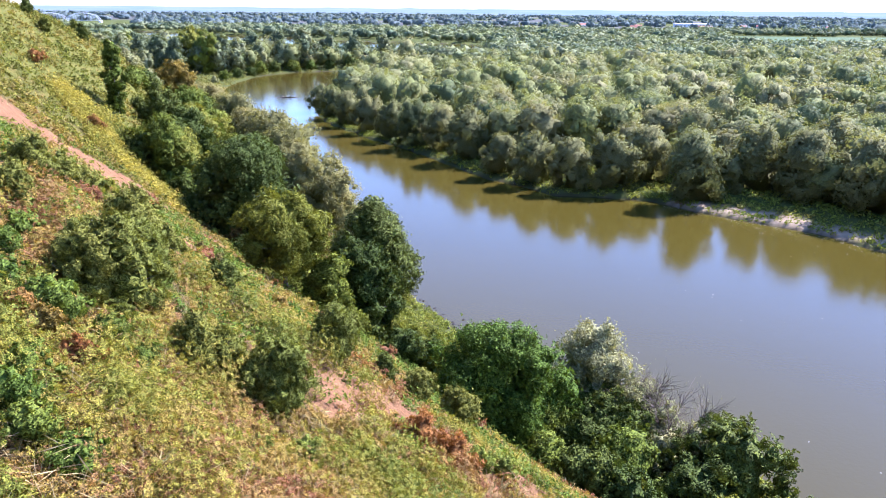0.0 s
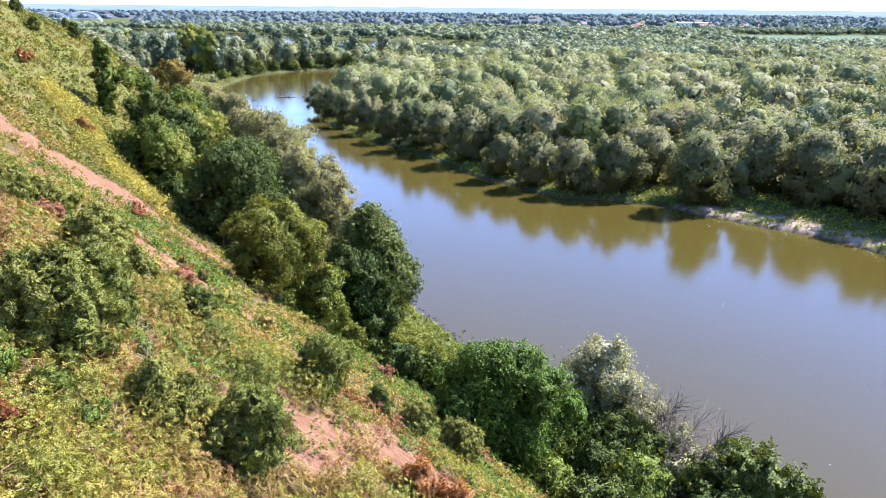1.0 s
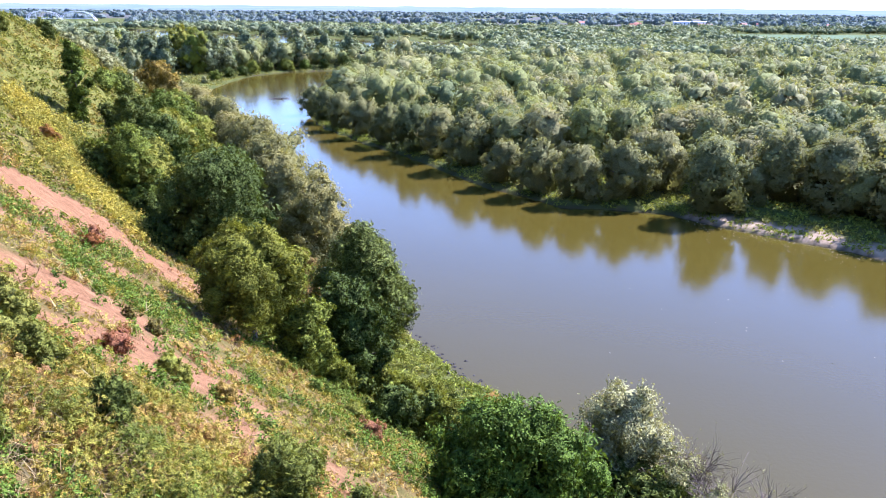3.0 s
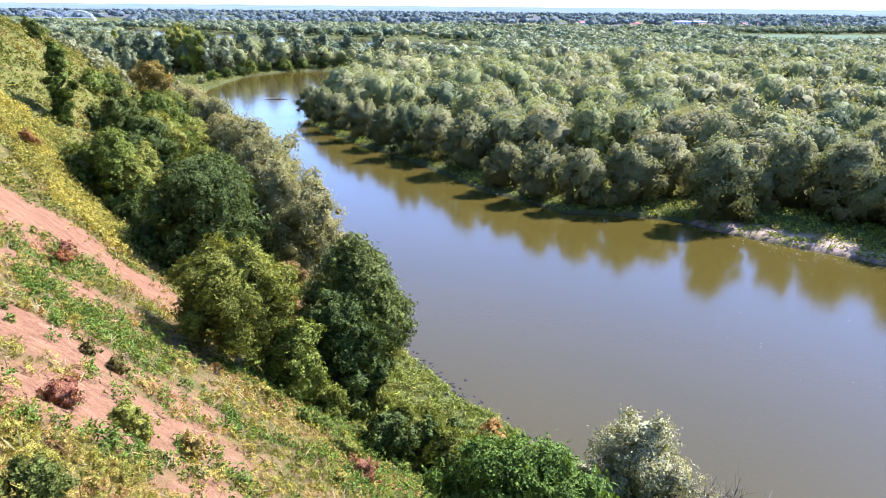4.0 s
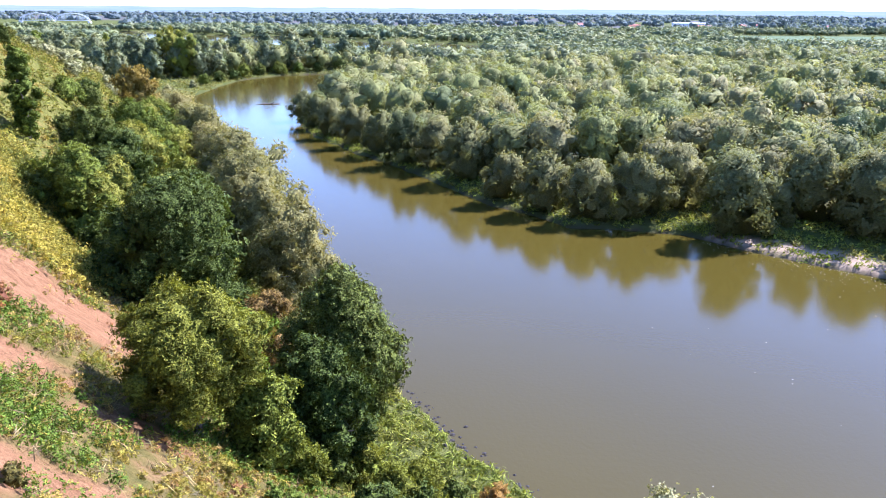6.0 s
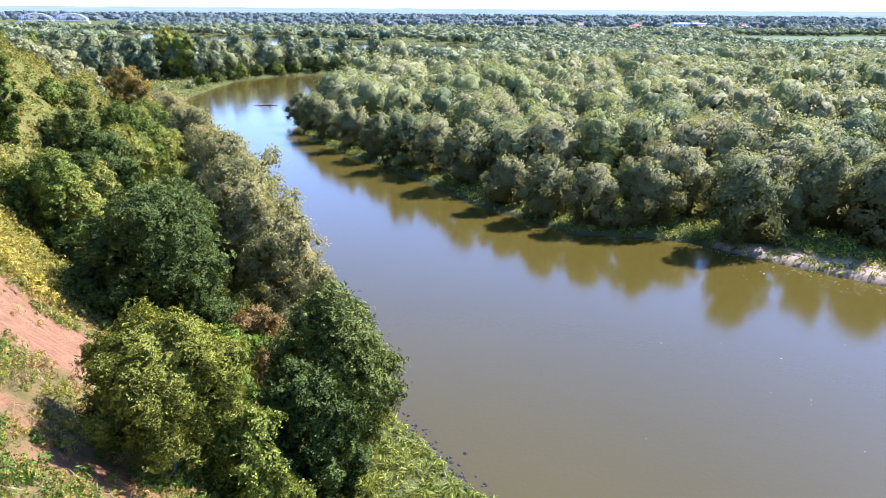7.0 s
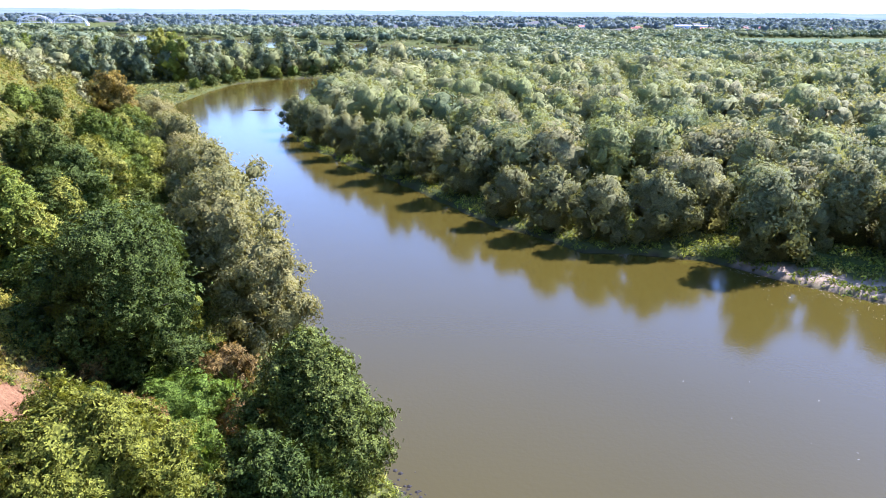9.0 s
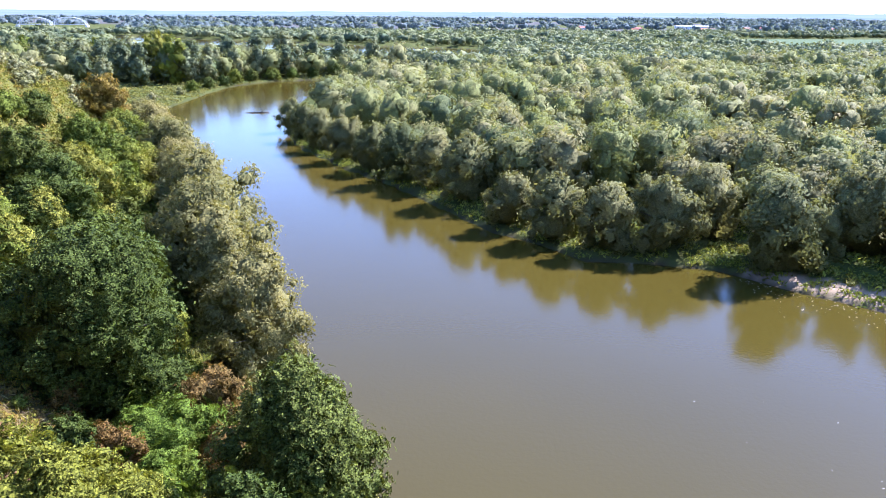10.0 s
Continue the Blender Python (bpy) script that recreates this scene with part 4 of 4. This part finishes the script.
g = (x < -15 + 2 * waves(x, y, 3.0)) | (x > 1 + 2 * waves(x, y, 3.0, 4.0)) | (y < 11 + 2 * waves(x, y, 3.0, 8.0))
herbs("lower_undergrowth", "low yellowing herbs of the lower slope", x[g], y[g], z[g], M_HERB, 11, (0.4, 0.24), 0.6, 0.5, 91)
x, y, z = spots(15000, -104, -30, 60, 222)
herbs("upper_undergrowth", "grass and low scrub of the upper hillside", x, y, z, M_SCRUB, 10, (0.62, 0.4), 0.95, 0.75, 83)
x, y, z = spots(2600, -60, -28, 74, 104)
g = to_strips(x, y, GOLD) < 0.8 * waves(x, y, 2.0, 1.0)
herbs("golden_undergrowth", "tall golden-yellow flowering herbs beside the bare soil", x[g], y[g], z[g], M_GOLD, 44, (0.4, 0.2), 0.7, 1.5, 84, 0.4)
x, y, z = spots(22000, -40, 40, 25, 112, 0.0, 1.5)
g = ground(x, y)[1] < 16
herbs("bank_grass", "bright green tufted grass on the near bank", x[g], y[g], z[g], M_GRASS, 18, (0.55, 0.1), 0.5, 0.6, 85, 0.5)
x, y, z = spots(20000, -62, 95, 95, 262, 0.0, 0.1)
g = (ground(x, y)[3] < 0) & (ground(x, y)[3] > -20)
herbs("far_bank_grass", "bright green rank grass on the far bank", x[g], y[g], z[g], M_GRASS, 14, (0.6, 0.2), 0.9, 0.7, 86, 0.4)
x, y, z = spots(4000, -150, -60, 235, 420, 0.0, 3.0)
herbs("meadow_grass", "pale yellow-green meadow grass at the bend", x, y, z, M_REED, 8, (0.9, 0.4), 1.3, 0.8, 87, 0.3)


def shore_stones():
    """Small dark stones and driftwood along the near waterline, as one mesh."""
    rng = np.random.default_rng(9)
    vs, fs = [], []
    for k in range(260):
        y = rng.uniform(62, 108)
        x = line_x(y, NEAR_BANK) + rng.normal(0.5, 0.7)
        r = rng.uniform(0.08, 0.28)
        vs.append(BALLS[0][0] * rng.uniform(0.7, 1.2, (12, 1)) * np.array([r, r, r * 0.6]) + np.array([x, y, max(gz(x, y), -0.05)]))
        fs.append(BALLS[0][1] + 12 * k)
    tagged(link_mesh("shore_stones", np.vstack(vs), np.vstack(fs), plain("wet_grey_stone", (0.035, 0.03, 0.024), 0.9)), "small grey stones along the waterline", "stones", kind="stuff")


shore_stones()


def water_flecks():
    """Pale leaves and foam adrift on the river, as one mesh."""
    rng = np.random.default_rng(31)
    x = np.r_[rng.uniform(40, 78, 420), rng.uniform(14, 48, 26)]
    y = np.r_[124.5 - (x[:420] - 44) * 0.82 - rng.exponential(3.2, 420), rng.uniform(44, 96, 26)]
    ok = ground(x, y)[1] < -0.6
    p = np.stack([x[ok], y[ok], np.full(ok.sum(), 0.02)], 1)
    v, f = leaf_quads(rng, p, np.tile([0.0, 0.0, 1.0], (len(p), 1)), 0.2, 0.1, 0.0, 0.06)
    tagged(link_mesh("water_flecks", v, f, plain("pale_foam", (0.3, 0.27, 0.2), 0.6)), "pale foam and leaves adrift on the river", "foam", kind="stuff")


water_flecks()

# ---- far buildings and bridge ----
M_WHITE, M_ROOF, M_PINK, M_PANE = plain("white_render", (0.6, 0.6, 0.58)), plain("red_roof_tiles", (0.4, 0.16, 0.1)), plain("pale_brick", (0.55, 0.42, 0.36)), plain("dark_window_glass", (0.06, 0.08, 0.1), 0.15)


def box(x0, y0, z0, x1, y1, z1):
    v = [(x0, y0, z0), (x1, y0, z0), (x1, y1, z0), (x0, y1, z0), (x0, y0, z1), (x1, y0, z1), (x1, y1, z1), (x0, y1, z1)]
    return v, [(0, 3, 2, 1), (4, 5, 6, 7), (0, 1, 5, 4), (1, 2, 6, 5), (2, 3, 7, 6), (3, 0, 4, 7)]


def building(name, label, x, y, long, deep, tall, roof, wall_mat, roof_mat, turn, windows):
    root = tagged(new(name), label, "building")
    link_mesh("wall", *box(-long / 2, -deep / 2, -0.5, long / 2, deep / 2, tall), wall_mat, root)
    e, o = long / 2 + 0.5, deep / 2 + 0.5
    v = [(-e, -o, tall - 0.05), (e, -o, tall - 0.05), (e, o, tall - 0.05), (-e, o, tall - 0.05), (-e + 0.3, 0, tall + roof), (e - 0.3, 0, tall + roof)]
    link_mesh("roof", v, [(0, 3, 2, 1), (0, 1, 5, 4), (2, 3, 4, 5), (1, 2, 5), (3, 0, 4)], roof_mat, root)
    for k in range(windows):
        wx0 = -long / 2 + (k + 0.5) * long / windows
        link_mesh("window", *box(wx0 - 0.9, -deep / 2 - 0.06, tall * 0.35, wx0 + 0.9, -deep / 2 + 0.1, tall * 0.75), M_PANE, root)
    root.matrix_basis = pose(x, y, gz(x, y), 0, 0, turn)


building("storage_hall", "long white hall with flat pale roof on the plain", 465, 1440, 66, 20, 9.0, 1.2, M_WHITE, M_WHITE, -4, 9)
building("house", "pale brick house in front of the white hall", 455, 1330, 24, 11, 5.0, 3.0, M_PINK, M_ROOF, -6, 5)
for x, y, t in ((345, 1380, 10), (318, 1300, -20), (560, 1420, 25), (600, 1440, -15), (690, 1350, 5), (255, 1460, 12), (760, 1380, 30), (640, 1520, -30)):
    building("house", "white house with red tiled roof among trees", x, y, 13, 9, 4.5, 3.5, M_WHITE, M_ROOF, t, 3)


def arch_bridge():
    root = tagged(new("arch_bridge"), "white steel arch bridge far across the plain", "bridge")
    for s in range(2):
        x0 = s * 68.0
        link_mesh("deck", *box(x0 - 33, -4, 9.0, x0 + 33, 4, 10.0), M_WHITE, root)
        for side in (-4.6, 4.6):
            pts = [(x0 + 33 * math.cos(math.pi * k / 16), side, 10 + 13.5 * math.sin(math.pi * k / 16)) for k in range(17)]
            link_mesh("arch", *tube(pts, [0.6] * 17, 6), M_WHITE, root)
            for k in range(2, 15):
                x, _, zt = pts[k]
                link_mesh("hanger", *tube([(x, side, 10), (x, side, zt)], [0.22, 0.22], 4), M_WHITE, root)
    for x in (-34, 34, 102):
        link_mesh("pier", *box(x - 2, -5, -1, x + 2, 5, 9.0), M_WHITE, root)
    root.matrix_basis = pose(-838, 1480, -3, 0, 0, 4)


arch_bridge()


def driftwood(x, y):
    root = tagged(new("driftwood"), "dark stranded tree trunk lying in the shallow bend", "log")
    link_mesh("trunk", *tube([(-4.5, 0, 0.0), (-1.5, 0.3, 0.25), (1.5, 0.1, 0.3), (4.5, 0.5, 0.1)], [0.2, 0.24, 0.2, 0.1], 8), BARK, root)
    for a, b in (((1.2, 0.1, 0.3), (2.4, -1.6, 1.2)), ((-1.0, 0.3, 0.3), (-2.2, 1.7, 0.9)), ((3.2, 0.3, 0.2), (4.6, 1.8, 0.8))):
        link_mesh("branch", *tube([a, [(p + q) / 2 + 0.1 for p, q in zip(a, b)], b], [0.16, 0.12, 0.05], 5), BARK, root)
    root.matrix_basis = pose(x, y, -0.14, 0, 0, 8)


driftwood(-69, 286)


def distance_backdrop():
    """A glowing ring of far plain, haze painted in; so distant it never shifts."""
    m, nodes, links, bsdf = node_material("far_plain_haze")
    tc = nodes.new("ShaderNodeTexCoord")
    mp = nodes.new("ShaderNodeMapping")
    mp.inputs["Scale"].default_value = (0.004, 0.004, 0.16)
    links.new(tc.outputs["Object"], mp.inputs["Vector"])
    n = noise_node(nodes, links, 1.0, 5, 0.6, mp.outputs[0])
    # Haze blues, which the ring gives off as its own glow.
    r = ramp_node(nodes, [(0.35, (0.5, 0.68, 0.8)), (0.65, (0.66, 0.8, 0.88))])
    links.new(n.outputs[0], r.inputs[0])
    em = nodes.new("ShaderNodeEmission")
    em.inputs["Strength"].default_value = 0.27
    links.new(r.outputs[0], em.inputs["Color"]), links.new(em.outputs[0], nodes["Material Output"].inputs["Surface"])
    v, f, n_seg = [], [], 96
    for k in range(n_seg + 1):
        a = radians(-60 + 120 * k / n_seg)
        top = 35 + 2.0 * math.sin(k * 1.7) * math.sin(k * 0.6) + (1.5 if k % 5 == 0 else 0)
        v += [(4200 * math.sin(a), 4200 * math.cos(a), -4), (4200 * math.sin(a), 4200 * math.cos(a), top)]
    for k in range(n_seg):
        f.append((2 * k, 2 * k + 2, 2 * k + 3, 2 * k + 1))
    tagged(link_mesh("backdrop", v, f, m), "distant plain along the horizon, painted in glowing haze blue", "backdrop", kind="structure")


distance_backdrop()
